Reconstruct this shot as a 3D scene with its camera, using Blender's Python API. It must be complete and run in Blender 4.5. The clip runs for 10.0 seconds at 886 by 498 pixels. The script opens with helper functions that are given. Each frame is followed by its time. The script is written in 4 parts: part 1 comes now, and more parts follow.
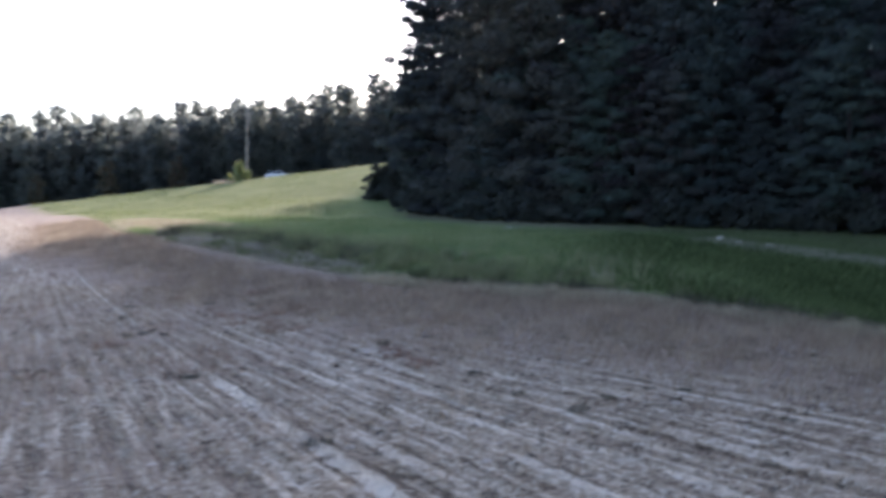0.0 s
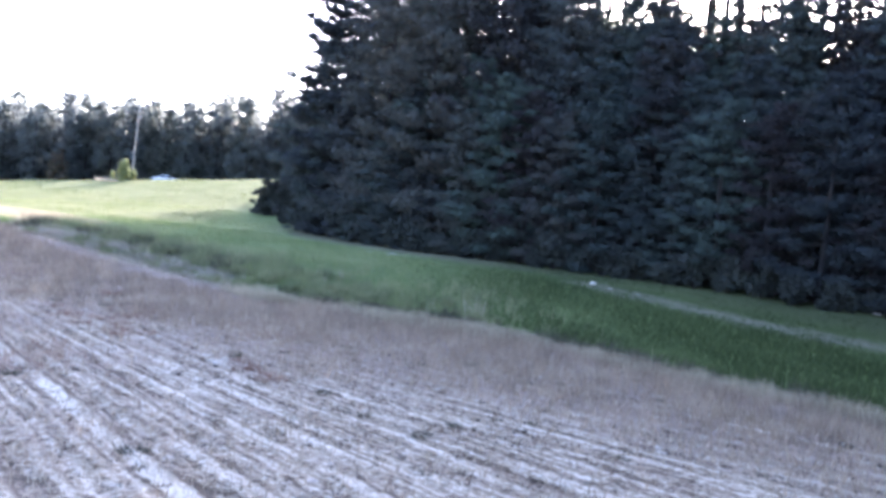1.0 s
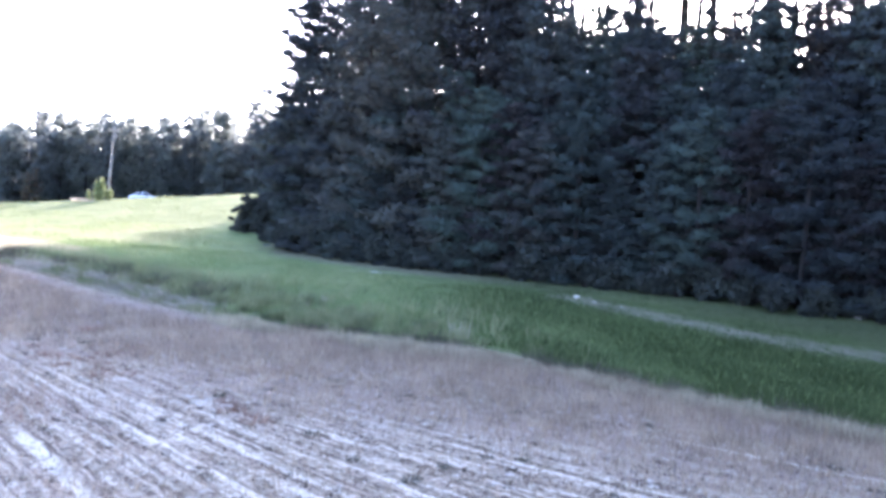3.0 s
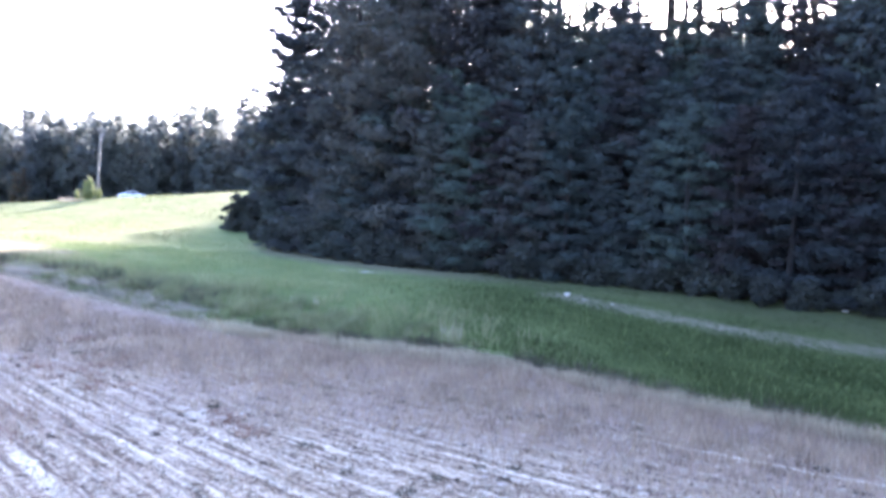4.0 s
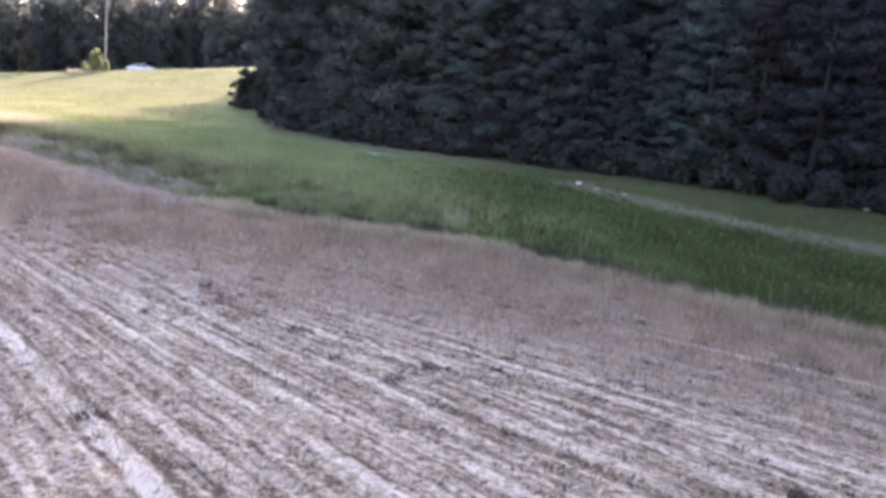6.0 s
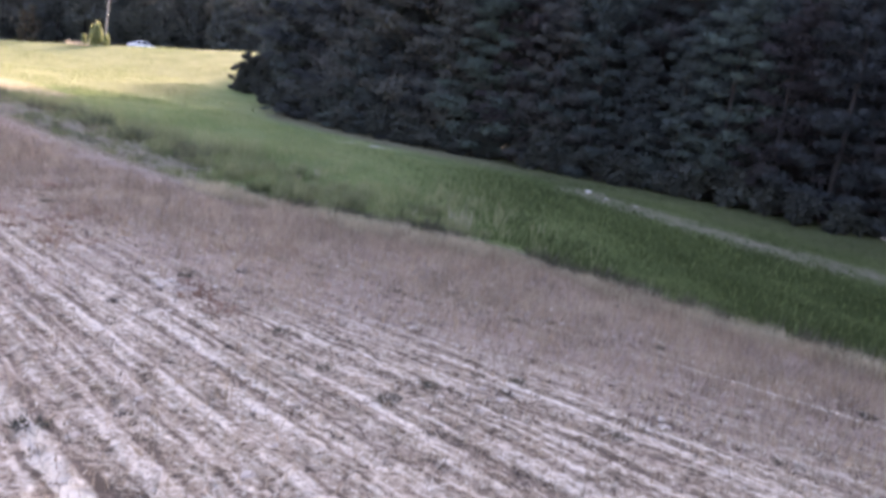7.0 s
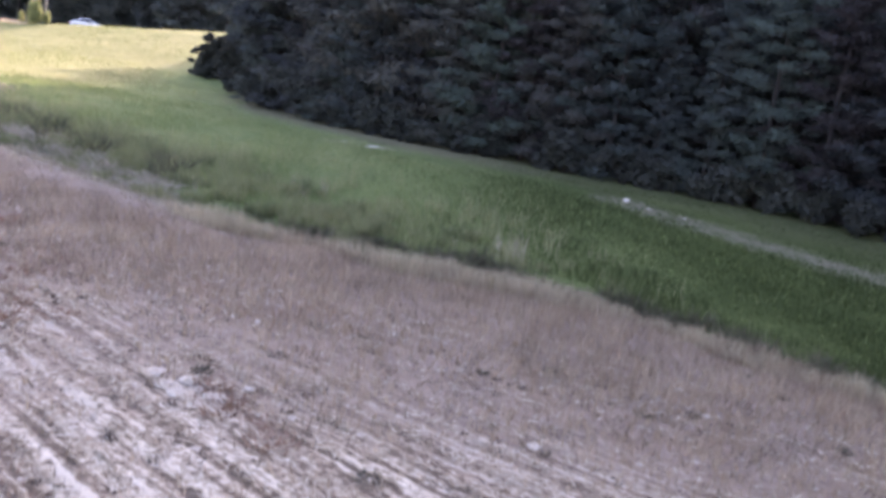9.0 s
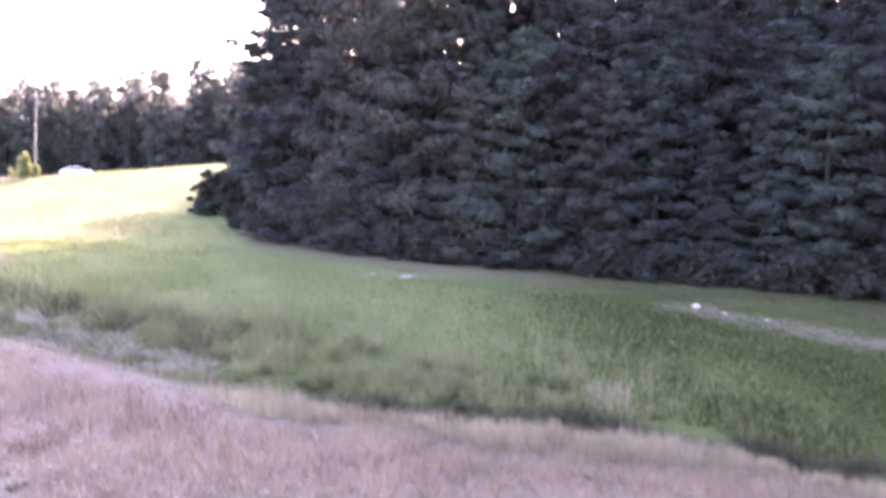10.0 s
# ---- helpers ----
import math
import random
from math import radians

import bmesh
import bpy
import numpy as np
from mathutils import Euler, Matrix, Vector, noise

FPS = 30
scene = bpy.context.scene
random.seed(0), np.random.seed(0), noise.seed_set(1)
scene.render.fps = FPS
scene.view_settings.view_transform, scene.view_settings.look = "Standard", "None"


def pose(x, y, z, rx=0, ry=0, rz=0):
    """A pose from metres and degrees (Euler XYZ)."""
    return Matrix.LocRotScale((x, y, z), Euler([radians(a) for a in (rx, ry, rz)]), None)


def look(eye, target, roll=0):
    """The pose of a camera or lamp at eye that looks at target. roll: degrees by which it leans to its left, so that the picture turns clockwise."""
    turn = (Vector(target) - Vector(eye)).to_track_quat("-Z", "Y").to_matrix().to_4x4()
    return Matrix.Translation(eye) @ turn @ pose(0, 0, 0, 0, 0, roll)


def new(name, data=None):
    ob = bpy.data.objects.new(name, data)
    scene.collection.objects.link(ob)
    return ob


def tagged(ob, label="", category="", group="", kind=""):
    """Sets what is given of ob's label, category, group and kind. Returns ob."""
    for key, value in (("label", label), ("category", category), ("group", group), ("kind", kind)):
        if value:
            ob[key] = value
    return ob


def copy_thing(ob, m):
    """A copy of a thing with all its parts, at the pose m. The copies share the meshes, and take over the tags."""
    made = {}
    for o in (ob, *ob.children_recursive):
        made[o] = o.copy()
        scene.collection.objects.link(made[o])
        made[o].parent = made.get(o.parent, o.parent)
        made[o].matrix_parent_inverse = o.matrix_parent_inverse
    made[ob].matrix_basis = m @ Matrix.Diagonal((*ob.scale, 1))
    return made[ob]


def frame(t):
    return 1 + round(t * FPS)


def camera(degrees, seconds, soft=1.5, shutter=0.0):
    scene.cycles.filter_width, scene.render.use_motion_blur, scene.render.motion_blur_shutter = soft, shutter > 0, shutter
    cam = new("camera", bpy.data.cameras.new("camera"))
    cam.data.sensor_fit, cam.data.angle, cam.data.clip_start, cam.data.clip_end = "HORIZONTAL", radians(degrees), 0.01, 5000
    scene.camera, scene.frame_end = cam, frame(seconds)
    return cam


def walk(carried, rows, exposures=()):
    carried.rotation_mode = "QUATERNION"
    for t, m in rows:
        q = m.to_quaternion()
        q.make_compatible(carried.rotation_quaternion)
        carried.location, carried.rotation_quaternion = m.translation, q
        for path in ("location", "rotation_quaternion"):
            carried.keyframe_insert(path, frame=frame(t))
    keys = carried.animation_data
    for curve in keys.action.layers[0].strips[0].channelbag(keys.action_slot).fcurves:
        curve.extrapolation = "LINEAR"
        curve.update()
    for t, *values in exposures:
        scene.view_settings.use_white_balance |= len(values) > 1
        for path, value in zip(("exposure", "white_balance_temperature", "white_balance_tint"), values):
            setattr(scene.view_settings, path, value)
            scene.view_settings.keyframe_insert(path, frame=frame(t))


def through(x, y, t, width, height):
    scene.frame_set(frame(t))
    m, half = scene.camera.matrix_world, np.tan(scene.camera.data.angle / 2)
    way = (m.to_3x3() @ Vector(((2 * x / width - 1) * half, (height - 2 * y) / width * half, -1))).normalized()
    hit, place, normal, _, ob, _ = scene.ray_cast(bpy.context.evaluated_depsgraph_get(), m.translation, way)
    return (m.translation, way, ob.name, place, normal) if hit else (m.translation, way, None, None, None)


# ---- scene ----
cam = camera(60.0, 10.0, soft=3.5, shutter=0.4)
PATH = [
    (0, (1.9, 2.95, 4.58), (1.69, 4.934, 4.418), -0.7),
    (0.5, (2.351, 3.61, 4.148), (2.353, 5.609, 4.087), 4.9),
    (1, (2.626, 3.344, 4.307), (2.687, 5.342, 4.235), 5.4),
    (1.5, (2.683, 3.483, 4.414), (2.764, 5.481, 4.37), 4.8),
    (2, (2.673, 3.549, 4.474), (2.764, 5.546, 4.411), 3.8),
    (2.5, (2.607, 3.536, 4.718), (2.711, 5.532, 4.645), 2.8),
    (3, (2.521, 3.522, 5.027), (2.629, 5.518, 4.97), 3.6),
    (4.5, (2.54, 3.348, 5.585), (2.684, 5.338, 5.454), 1.9),
    (5, (2.767, 3.612, 5.579), (2.903, 5.587, 5.294), 1.1),
    (5.5, (2.994, 3.841, 5.532), (3.114, 5.802, 5.159), 3.0),
    (7, (2.731, 6.161, 5.061), (2.861, 8.122, 4.689), 8.4),
    (7.5, (2.304, 7.41, 5.006), (2.459, 9.377, 4.677), 12.1),
    (8, (1.662, 8.861, 5.016), (1.835, 10.821, 4.661), 12.4),
    (8.5, (0.752, 10.32, 5.19), (0.951, 12.274, 4.812), 11.6),
    (9, (-0.04, 11.684, 5.425), (0.221, 13.624, 5.016), 8.4),
    (9.5, (-1.006, 13.526, 5.844), (-0.728, 15.485, 5.548), 6.9),
    (10, (-1.997, 15.191, 6.316), (-1.738, 17.167, 6.149), 1.5),
]
EXPOSURES = [(0.0, 1.5, 5700, 20), (0.5, 2.28, 5420, 23), (1.0, 2.76, 5370, 25), (3.0, 3.04, 5320, 26), (4.6, 3.2, 5370, 29), (5.0, 2.87, 5560, 28), (5.5, 2.64, 6300, 32), (7.5, 2.6, 6620, 36), (9.0, 2.66, 6600, 37), (9.5, 3.08, 6700, 43), (10.0, 3.56, 6550, 53)]
walk(cam, [(t, look(eye, target, roll)) for t, eye, target, roll in PATH], EXPOSURES)

# ---- sky and sun ----
SUN_AZ, SUN_EL = radians(20.0), radians(22.0)
world = bpy.data.worlds.new("sky")
scene.world = world
world.use_nodes = True
wn = world.node_tree
sky = wn.nodes.new("ShaderNodeTexSky")
sky.sky_type = "NISHITA"
sky.sun_disc = False
sky.sun_elevation, sky.sun_rotation = SUN_EL, SUN_AZ
sky.dust_density = 3.0
wn.links.new(sky.outputs[0], wn.nodes["Background"].inputs[0])
wn.nodes["Background"].inputs[1].default_value = 0.15
sun_way = Vector((math.sin(SUN_AZ) * math.cos(SUN_EL), math.cos(SUN_AZ) * math.cos(SUN_EL), math.sin(SUN_EL)))
sun_data = bpy.data.lights.new("sun", "SUN")
sun_data.energy, sun_data.angle, sun_data.color = 3.1, radians(0.5), (1.0, 0.9, 0.74)
sun = new("sun", sun_data)
sun.matrix_world = look(sun_way * 300, (0, 0, 0))


# ---- materials ----
def material(name):
    m = bpy.data.materials.new(name)
    m.use_nodes = True
    return m, m.node_tree.nodes, m.node_tree.links


def ramp(nodes, links, source, stops):
    r = nodes.new("ShaderNodeValToRGB")
    e = r.color_ramp.elements
    e[0].position, e[0].color = stops[0][0], (*stops[0][1], 1)
    e[1].position, e[1].color = stops[-1][0], (*stops[-1][1], 1)
    for p, c in stops[1:-1]:
        e.new(p).color = (*c, 1)
    links.new(source, r.inputs[0])
    return r.outputs[0]


def noise_tex(nodes, links, scale, detail=4, vector=None, rough=0.6):
    n = nodes.new("ShaderNodeTexNoise")
    n.inputs["Scale"].default_value, n.inputs["Detail"].default_value, n.inputs["Roughness"].default_value = scale, detail, rough
    if vector is None:
        g = nodes.new("ShaderNodeNewGeometry")
        vector = g.outputs["Position"]
    links.new(vector, n.inputs["Vector"])
    return n.outputs["Fac"]


def mix(nodes, links, fac, a, b, kind="MIX"):
    m = nodes.new("ShaderNodeMix")
    m.data_type, m.blend_type = "RGBA", kind
    for value, socket in ((fac, m.inputs[0]), (a, m.inputs[6]), (b, m.inputs[7])):
        if isinstance(value, (int, float)):
            socket.default_value = value
        elif isinstance(value, tuple):
            socket.default_value = (*value, 1)
        else:
            links.new(value, socket)
    return m.outputs[2]


def calc(nodes, links, op, a, b=0.0, clamp=False):
    m = nodes.new("ShaderNodeMath")
    m.operation, m.use_clamp = op, clamp
    for value, socket in ((a, m.inputs[0]), (b, m.inputs[1])):
        if isinstance(value, (int, float)):
            socket.default_value = value
        else:
            links.new(value, socket)
    return m.outputs[0]


def bumped(nodes, links, height, shader, strength, distance):
    b = nodes.new("ShaderNodeBump")
    b.inputs["Strength"].default_value, b.inputs["Distance"].default_value = strength, distance
    links.new(height, b.inputs["Height"])
    links.new(b.outputs[0], shader.inputs["Normal"])


def plain(name, color, rough=0.8, metal=0.0, vary=0.25, scale=6.0, bump=0.2):
    """A solid material with mottling at two scales and fine relief."""
    m, n, l = material(name)
    b = n["Principled BSDF"]
    b.inputs["Roughness"].default_value, b.inputs["Metallic"].default_value = rough, metal
    t = n.new("ShaderNodeTexCoord")
    f = noise_tex(n, l, scale, 5, t.outputs["Object"])
    g = noise_tex(n, l, scale * 9, 3, t.outputs["Object"])
    s = calc(n, l, "ADD", calc(n, l, "MULTIPLY", f, 0.6), calc(n, l, "MULTIPLY", g, 0.4))
    dark, light = tuple(c * (1 - vary) for c in color), tuple(min(1, c * (1 + vary)) for c in color)
    l.new(ramp(n, l, s, [(0.3, dark), (0.7, light)]), b.inputs["Base Color"])
    if bump:
        bumped(n, l, s, b, bump, 0.02)
    return m


def leafy(name, stops, through=0.35, rough=0.6, blotch=0.35, each=0.45, body=0.3, gloss=0.25, kin=None):
    """Leaves, needles or stems: a colour for each piece, drifting over the place, with light coming through."""
    m, n, l = material(name)
    b = n["Principled BSDF"]
    b.inputs["Roughness"].default_value = rough
    b.inputs["Specular IOR Level"].default_value = gloss
    g = n.new("ShaderNodeNewGeometry")
    o = n.new("ShaderNodeObjectInfo")
    f = noise_tex(n, l, blotch, 3, g.outputs["Position"])
    s = calc(n, l, "ADD", calc(n, l, "MULTIPLY", calc(n, l, "SUBTRACT", g.outputs["Random Per Island"], 0.5), each), calc(n, l, "MULTIPLY", f, 0.75))
    s = calc(n, l, "ADD", calc(n, l, "ADD", s, 0.225), calc(n, l, "MULTIPLY", calc(n, l, "SUBTRACT", o.outputs["Random"], 0.5), body))
    color = ramp(n, l, s, stops)
    if kin:
        own = calc(n, l, "FRACT", calc(n, l, "MULTIPLY", o.outputs["Random"], 7.0))
        color = mix(n, l, 1.0, color, ramp(n, l, own, [(0.1, kin[0]), (0.5, (0.9, 0.9, 0.9)), (0.9, kin[1])]), "MULTIPLY")
    l.new(color, b.inputs["Base Color"])
    t = n.new("ShaderNodeBsdfTranslucent")
    l.new(color, t.inputs["Color"])
    x = n.new("ShaderNodeMixShader")
    x.inputs[0].default_value = through
    l.new(b.outputs[0], x.inputs[1])
    l.new(t.outputs[0], x.inputs[2])
    l.new(x.outputs[0], n["Material Output"].inputs["Surface"])
    return m


NEEDLES = leafy("pine_needles", [(0.25, (0.05, 0.054, 0.06)), (0.55, (0.08, 0.089, 0.091)), (0.85, (0.108, 0.126, 0.114))], 0.28, 0.85, 0.45, 0.1, 0.55, 0.05, ((0.98, 0.82, 0.76), (0.86, 0.97, 0.88)))
# Distant needles lightened and made more see-through to imitate haze and glare.
HAZED_NEEDLES = leafy("hazed_pine_needles", [(0.2, (0.17, 0.185, 0.18)), (0.6, (0.235, 0.252, 0.23)), (0.95, (0.31, 0.318, 0.26))], 0.85, blotch=0.12)
DARK_LEAVES = leafy("evergreen_leaves", [(0.2, (0.034, 0.037, 0.034)), (0.9, (0.068, 0.075, 0.064))], 0.15, each=0.2, gloss=0.1)
# Distant leaves carry the same haze in their colour.
HAZED_LEAVES = leafy("hazed_woodland_leaves", [(0.2, (0.17, 0.185, 0.18)), (0.6, (0.24, 0.258, 0.235)), (0.95, (0.32, 0.326, 0.265))], 0.85, blotch=0.12)
AUTUMN_LEAVES = leafy("turning_leaves", [(0.2, (0.085, 0.065, 0.045)), (0.9, (0.16, 0.13, 0.075))], 0.4)
BUSH_LEAVES = leafy("bush_leaves", [(0.2, (0.22, 0.26, 0.1)), (0.9, (0.42, 0.43, 0.22))], 0.5)
GRASS = leafy("meadow_blades", [(0.2, (0.142, 0.202, 0.07)), (0.5, (0.23, 0.286, 0.112)), (0.75, (0.33, 0.355, 0.168)), (0.95, (0.465, 0.445, 0.255))], 0.45, blotch=0.22, each=0.3)
# Grass tone for the sunlit stretch only, kept darker than the shaded meadow's.
HAY_SUNLIT = leafy("sunlit_hay_blades", [(0.2, (0.102, 0.134, 0.048)), (0.5, (0.17, 0.202, 0.081)), (0.75, (0.26, 0.264, 0.13)), (0.95, (0.4, 0.368, 0.225))], 0.45, blotch=0.22)
# Deeper green grass whose dark tone also stands in for shade beside the wood.
SHADE_GREEN = leafy("shade_green_blades", [(0.2, (0.045, 0.066, 0.024)), (0.9, (0.1, 0.132, 0.049))], 0.45, blotch=0.22, each=0.2, gloss=0.08)
RANK = leafy("rank_weeds", [(0.2, (0.13, 0.16, 0.08)), (0.9, (0.32, 0.34, 0.17))], 0.45)
SEEDING = leafy("seeding_grass", [(0.2, (0.17, 0.2, 0.085)), (0.9, (0.38, 0.375, 0.2))], 0.45)
WEED = leafy("green_weeds", [(0.2, (0.13, 0.165, 0.075)), (0.9, (0.34, 0.345, 0.18))], 0.4)
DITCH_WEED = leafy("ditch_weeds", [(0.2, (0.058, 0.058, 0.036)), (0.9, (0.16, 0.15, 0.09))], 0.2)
DEAD_CROWN = leafy("dead_crowns", [(0.2, (0.07, 0.05, 0.04)), (0.9, (0.17, 0.13, 0.1))], 0.15)
DULL_WEED = leafy("dull_weeds", [(0.2, (0.09, 0.08, 0.06)), (0.9, (0.19, 0.17, 0.12))], 0.2)
FRINGE = leafy("tan_fringe_grass", [(0.2, (0.33, 0.28, 0.18)), (0.9, (0.62, 0.54, 0.38))], 0.35)
STRAW = leafy("straw", [(0.2, (0.3, 0.24, 0.17)), (0.9, (0.62, 0.55, 0.43))], 0.3)
DRY_WEED = leafy("dry_brown_weeds", [(0.2, (0.265, 0.193, 0.137)), (0.55, (0.458, 0.364, 0.256)), (0.95, (0.668, 0.563, 0.406))], 0.45, blotch=0.7, each=0.28)
DUN_WEED = leafy("dun_weeds", [(0.2, (0.16, 0.122, 0.08)), (0.55, (0.28, 0.216, 0.158)), (0.95, (0.44, 0.36, 0.25))], 0.35, blotch=0.7, each=0.28)
RUST_WEED = leafy("rust_weeds", [(0.2, (0.22, 0.135, 0.095)), (0.9, (0.38, 0.255, 0.185))], 0.3)
GREY_BRUSH = leafy("grey_dead_brush", [(0.2, (0.28, 0.24, 0.18)), (0.9, (0.64, 0.565, 0.45))], 0.25)
BARK = plain("pine_bark", (0.034, 0.029, 0.026), 1.0, vary=0.45, scale=5, bump=0.6)
POLE_WOOD = plain("weathered_pole_wood", (0.34, 0.3, 0.26), 0.85, vary=0.2, scale=4)
STEEL = plain("galvanised_steel", (0.22, 0.22, 0.22), 0.7, 0.4, vary=0.1)
GLAZE = plain("glazed_porcelain", (0.45, 0.4, 0.36), 0.3, vary=0.1)
ROCK = plain("pale_rock", (0.55, 0.5, 0.42), 0.85, vary=0.3, scale=9, bump=0.6)
CLOD = plain("pale_clod", (0.5, 0.43, 0.345), 0.95, vary=0.3, scale=14, bump=0.7)
ASPHALT = plain("asphalt", (0.06, 0.06, 0.06), 0.9, vary=0.3, scale=3)
PAINT = plain("white_car_paint", (0.8, 0.8, 0.8), 0.55, vary=0.03, bump=0)
CAR_GLASS = plain("tinted_car_glass", (0.03, 0.035, 0.04), 0.08, vary=0.1, bump=0)
RUBBER = plain("tyre_rubber", (0.03, 0.03, 0.03), 0.85, vary=0.2)
ALLOY = plain("wheel_alloy", (0.55, 0.55, 0.56), 0.35, 0.9, vary=0.05)
LAMP_LENS = plain("lamp_lens", (0.7, 0.7, 0.68), 0.15, vary=0.05, bump=0)
TAIL_LENS = plain("tail_lens", (0.4, 0.03, 0.02), 0.2, vary=0.05, bump=0)


def ground_material():
    m, n, l = material("soil_and_turf")
    b = n["Principled BSDF"]
    b.inputs["Roughness"].default_value = 0.95
    b.inputs["Specular IOR Level"].default_value = 0.15

    def attr(name):
        a = n.new("ShaderNodeAttribute")
        a.attribute_name = name
        return a.outputs["Fac"]

    big, mid, fine, grit = (noise_tex(n, l, s, d) for s, d in ((0.35, 4), (1.6, 5), (7.0, 5), (30.0, 3)))
    # crop rows: noise drawn out along the rows, and broken bands across them
    c = n.new("ShaderNodeCombineXYZ")
    l.new(calc(n, l, "ADD", attr("phase"), calc(n, l, "MULTIPLY", calc(n, l, "SUBTRACT", mid, 0.5), 0.5)), c.inputs[0])
    l.new(calc(n, l, "MULTIPLY", attr("along"), 0.14), c.inputs[1])
    drawn = noise_tex(n, l, 3.1, 4, c.outputs[0], 0.6)
    c2 = n.new("ShaderNodeCombineXYZ")
    l.new(attr("phase"), c2.inputs[0])
    l.new(calc(n, l, "MULTIPLY", attr("along"), 0.12), c2.inputs[1])
    tracks = noise_tex(n, l, 0.3, 2, c2.outputs[0], 0.5)
    phase = calc(n, l, "ADD", attr("phase"), calc(n, l, "MULTIPLY", calc(n, l, "SUBTRACT", mid, 0.5), 0.7))
    band = calc(n, l, "MULTIPLY", calc(n, l, "ADD", calc(n, l, "SINE", calc(n, l, "MULTIPLY", phase, 2 * math.pi)), 1.0), 0.5)
    c3 = n.new("ShaderNodeCombineXYZ")
    l.new(calc(n, l, "ADD", attr("phase"), calc(n, l, "MULTIPLY", calc(n, l, "SUBTRACT", mid, 0.5), 0.25)), c3.inputs[0])
    l.new(calc(n, l, "MULTIPLY", attr("along"), 0.05), c3.inputs[1])
    thin = noise_tex(n, l, 5.5, 2, c3.outputs[0], 0.5)
    pale = calc(n, l, "ADD", calc(n, l, "MULTIPLY", band, 0.16), calc(n, l, "MULTIPLY", calc(n, l, "SUBTRACT", drawn, 0.5), 1.5))
    pale = calc(n, l, "ADD", pale, calc(n, l, "MULTIPLY", calc(n, l, "SUBTRACT", thin, 0.5), 1.5))
    pale = calc(n, l, "ADD", pale, calc(n, l, "MULTIPLY", calc(n, l, "SUBTRACT", tracks, 0.5), 0.35))
    pale = calc(n, l, "ADD", pale, calc(n, l, "SUBTRACT", calc(n, l, "ADD", calc(n, l, "MULTIPLY", fine, 1.6), calc(n, l, "MULTIPLY", mid, 0.8)), 0.8))
    pale = calc(n, l, "ADD", pale, calc(n, l, "MULTIPLY", calc(n, l, "SUBTRACT", grit, 0.5), 1.2))
    # pale wheel and residue lines that follow single rows, each with a dark furrow beside it
    wander = calc(n, l, "ADD", attr("phase"), calc(n, l, "MULTIPLY", calc(n, l, "SUBTRACT", mid, 0.5), 0.35))
    patchy = calc(n, l, "MULTIPLY", calc(n, l, "SUBTRACT", noise_tex(n, l, 1.5, 5), 0.3), 2.6, True)
    for at, wide, gain in ((-53.0, 0.27, 1.6), (-54.3, 0.2, 0.6), (-51.1, 0.18, 0.45), (-49.75, 0.2, 0.6), (-48.0, 0.2, 0.6), (-46.4, 0.2, 0.5), (-44.3, 0.18, 0.45), (-42.4, 0.24, 0.75), (-40.5, 0.14, 0.25), (-36.6, 0.22, 0.8)):
        for shift, sign in ((0.0, 1.0), (wide + 0.1, -0.6)):
            d = calc(n, l, "ABSOLUTE", calc(n, l, "SUBTRACT", wander, at + shift))
            d = calc(n, l, "SUBTRACT", 1.0, calc(n, l, "MULTIPLY", d, 1 / (wide if sign > 0 else 0.16)), True)
            pale = calc(n, l, "ADD", pale, calc(n, l, "MULTIPLY", calc(n, l, "MULTIPLY", d, gain * sign), patchy))
    pits = noise_tex(n, l, 6.5, 3, None, 0.5)
    pale = calc(n, l, "SUBTRACT", pale, calc(n, l, "MULTIPLY", calc(n, l, "SUBTRACT", pits, 0.57, True), 4.2))
    soil = ramp(n, l, pale, [(0.08, (0.12, 0.09, 0.062)), (0.4, (0.34, 0.272, 0.19)), (0.63, (0.54, 0.457, 0.34)), (0.92, (0.82, 0.745, 0.6))])
    litter = ramp(n, l, calc(n, l, "ADD", calc(n, l, "MULTIPLY", mid, 0.5), calc(n, l, "MULTIPLY", grit, 0.5)),
                  [(0.3, (0.2, 0.148, 0.108)), (0.7, (0.44, 0.35, 0.277))])
    weedy = calc(n, l, "ADD", attr("weed"), calc(n, l, "MULTIPLY", calc(n, l, "SUBTRACT", mid, 0.5), 0.9), True)
    field = mix(n, l, weedy, soil, litter)
    turf = ramp(n, l, calc(n, l, "ADD", calc(n, l, "MULTIPLY", big, 0.5), calc(n, l, "MULTIPLY", fine, 0.5)),
                [(0.3, (0.105, 0.142, 0.05)), (0.55, (0.178, 0.218, 0.078)), (0.75, (0.29, 0.282, 0.134))])
    # yellower turf tone for the stretch that lies in the sun
    hay = ramp(n, l, calc(n, l, "ADD", calc(n, l, "MULTIPLY", big, 0.55), calc(n, l, "MULTIPLY", fine, 0.45)),
               [(0.3, (0.135, 0.15, 0.053)), (0.55, (0.21, 0.212, 0.083)), (0.75, (0.305, 0.285, 0.135))])
    turf = mix(n, l, attr("hay"), turf, hay)
    earth = ramp(n, l, fine, [(0.3, (0.2, 0.165, 0.12)), (0.7, (0.42, 0.36, 0.27))])
    bare = calc(n, l, "ADD", attr("path"), calc(n, l, "MULTIPLY", calc(n, l, "SUBTRACT", mid, 0.5), 1.2), True)
    bare = calc(n, l, "MULTIPLY", bare, calc(n, l, "GREATER_THAN", attr("path"), 0.02))
    duff = ramp(n, l, fine, [(0.3, (0.13, 0.095, 0.07)), (0.7, (0.3, 0.225, 0.17))])
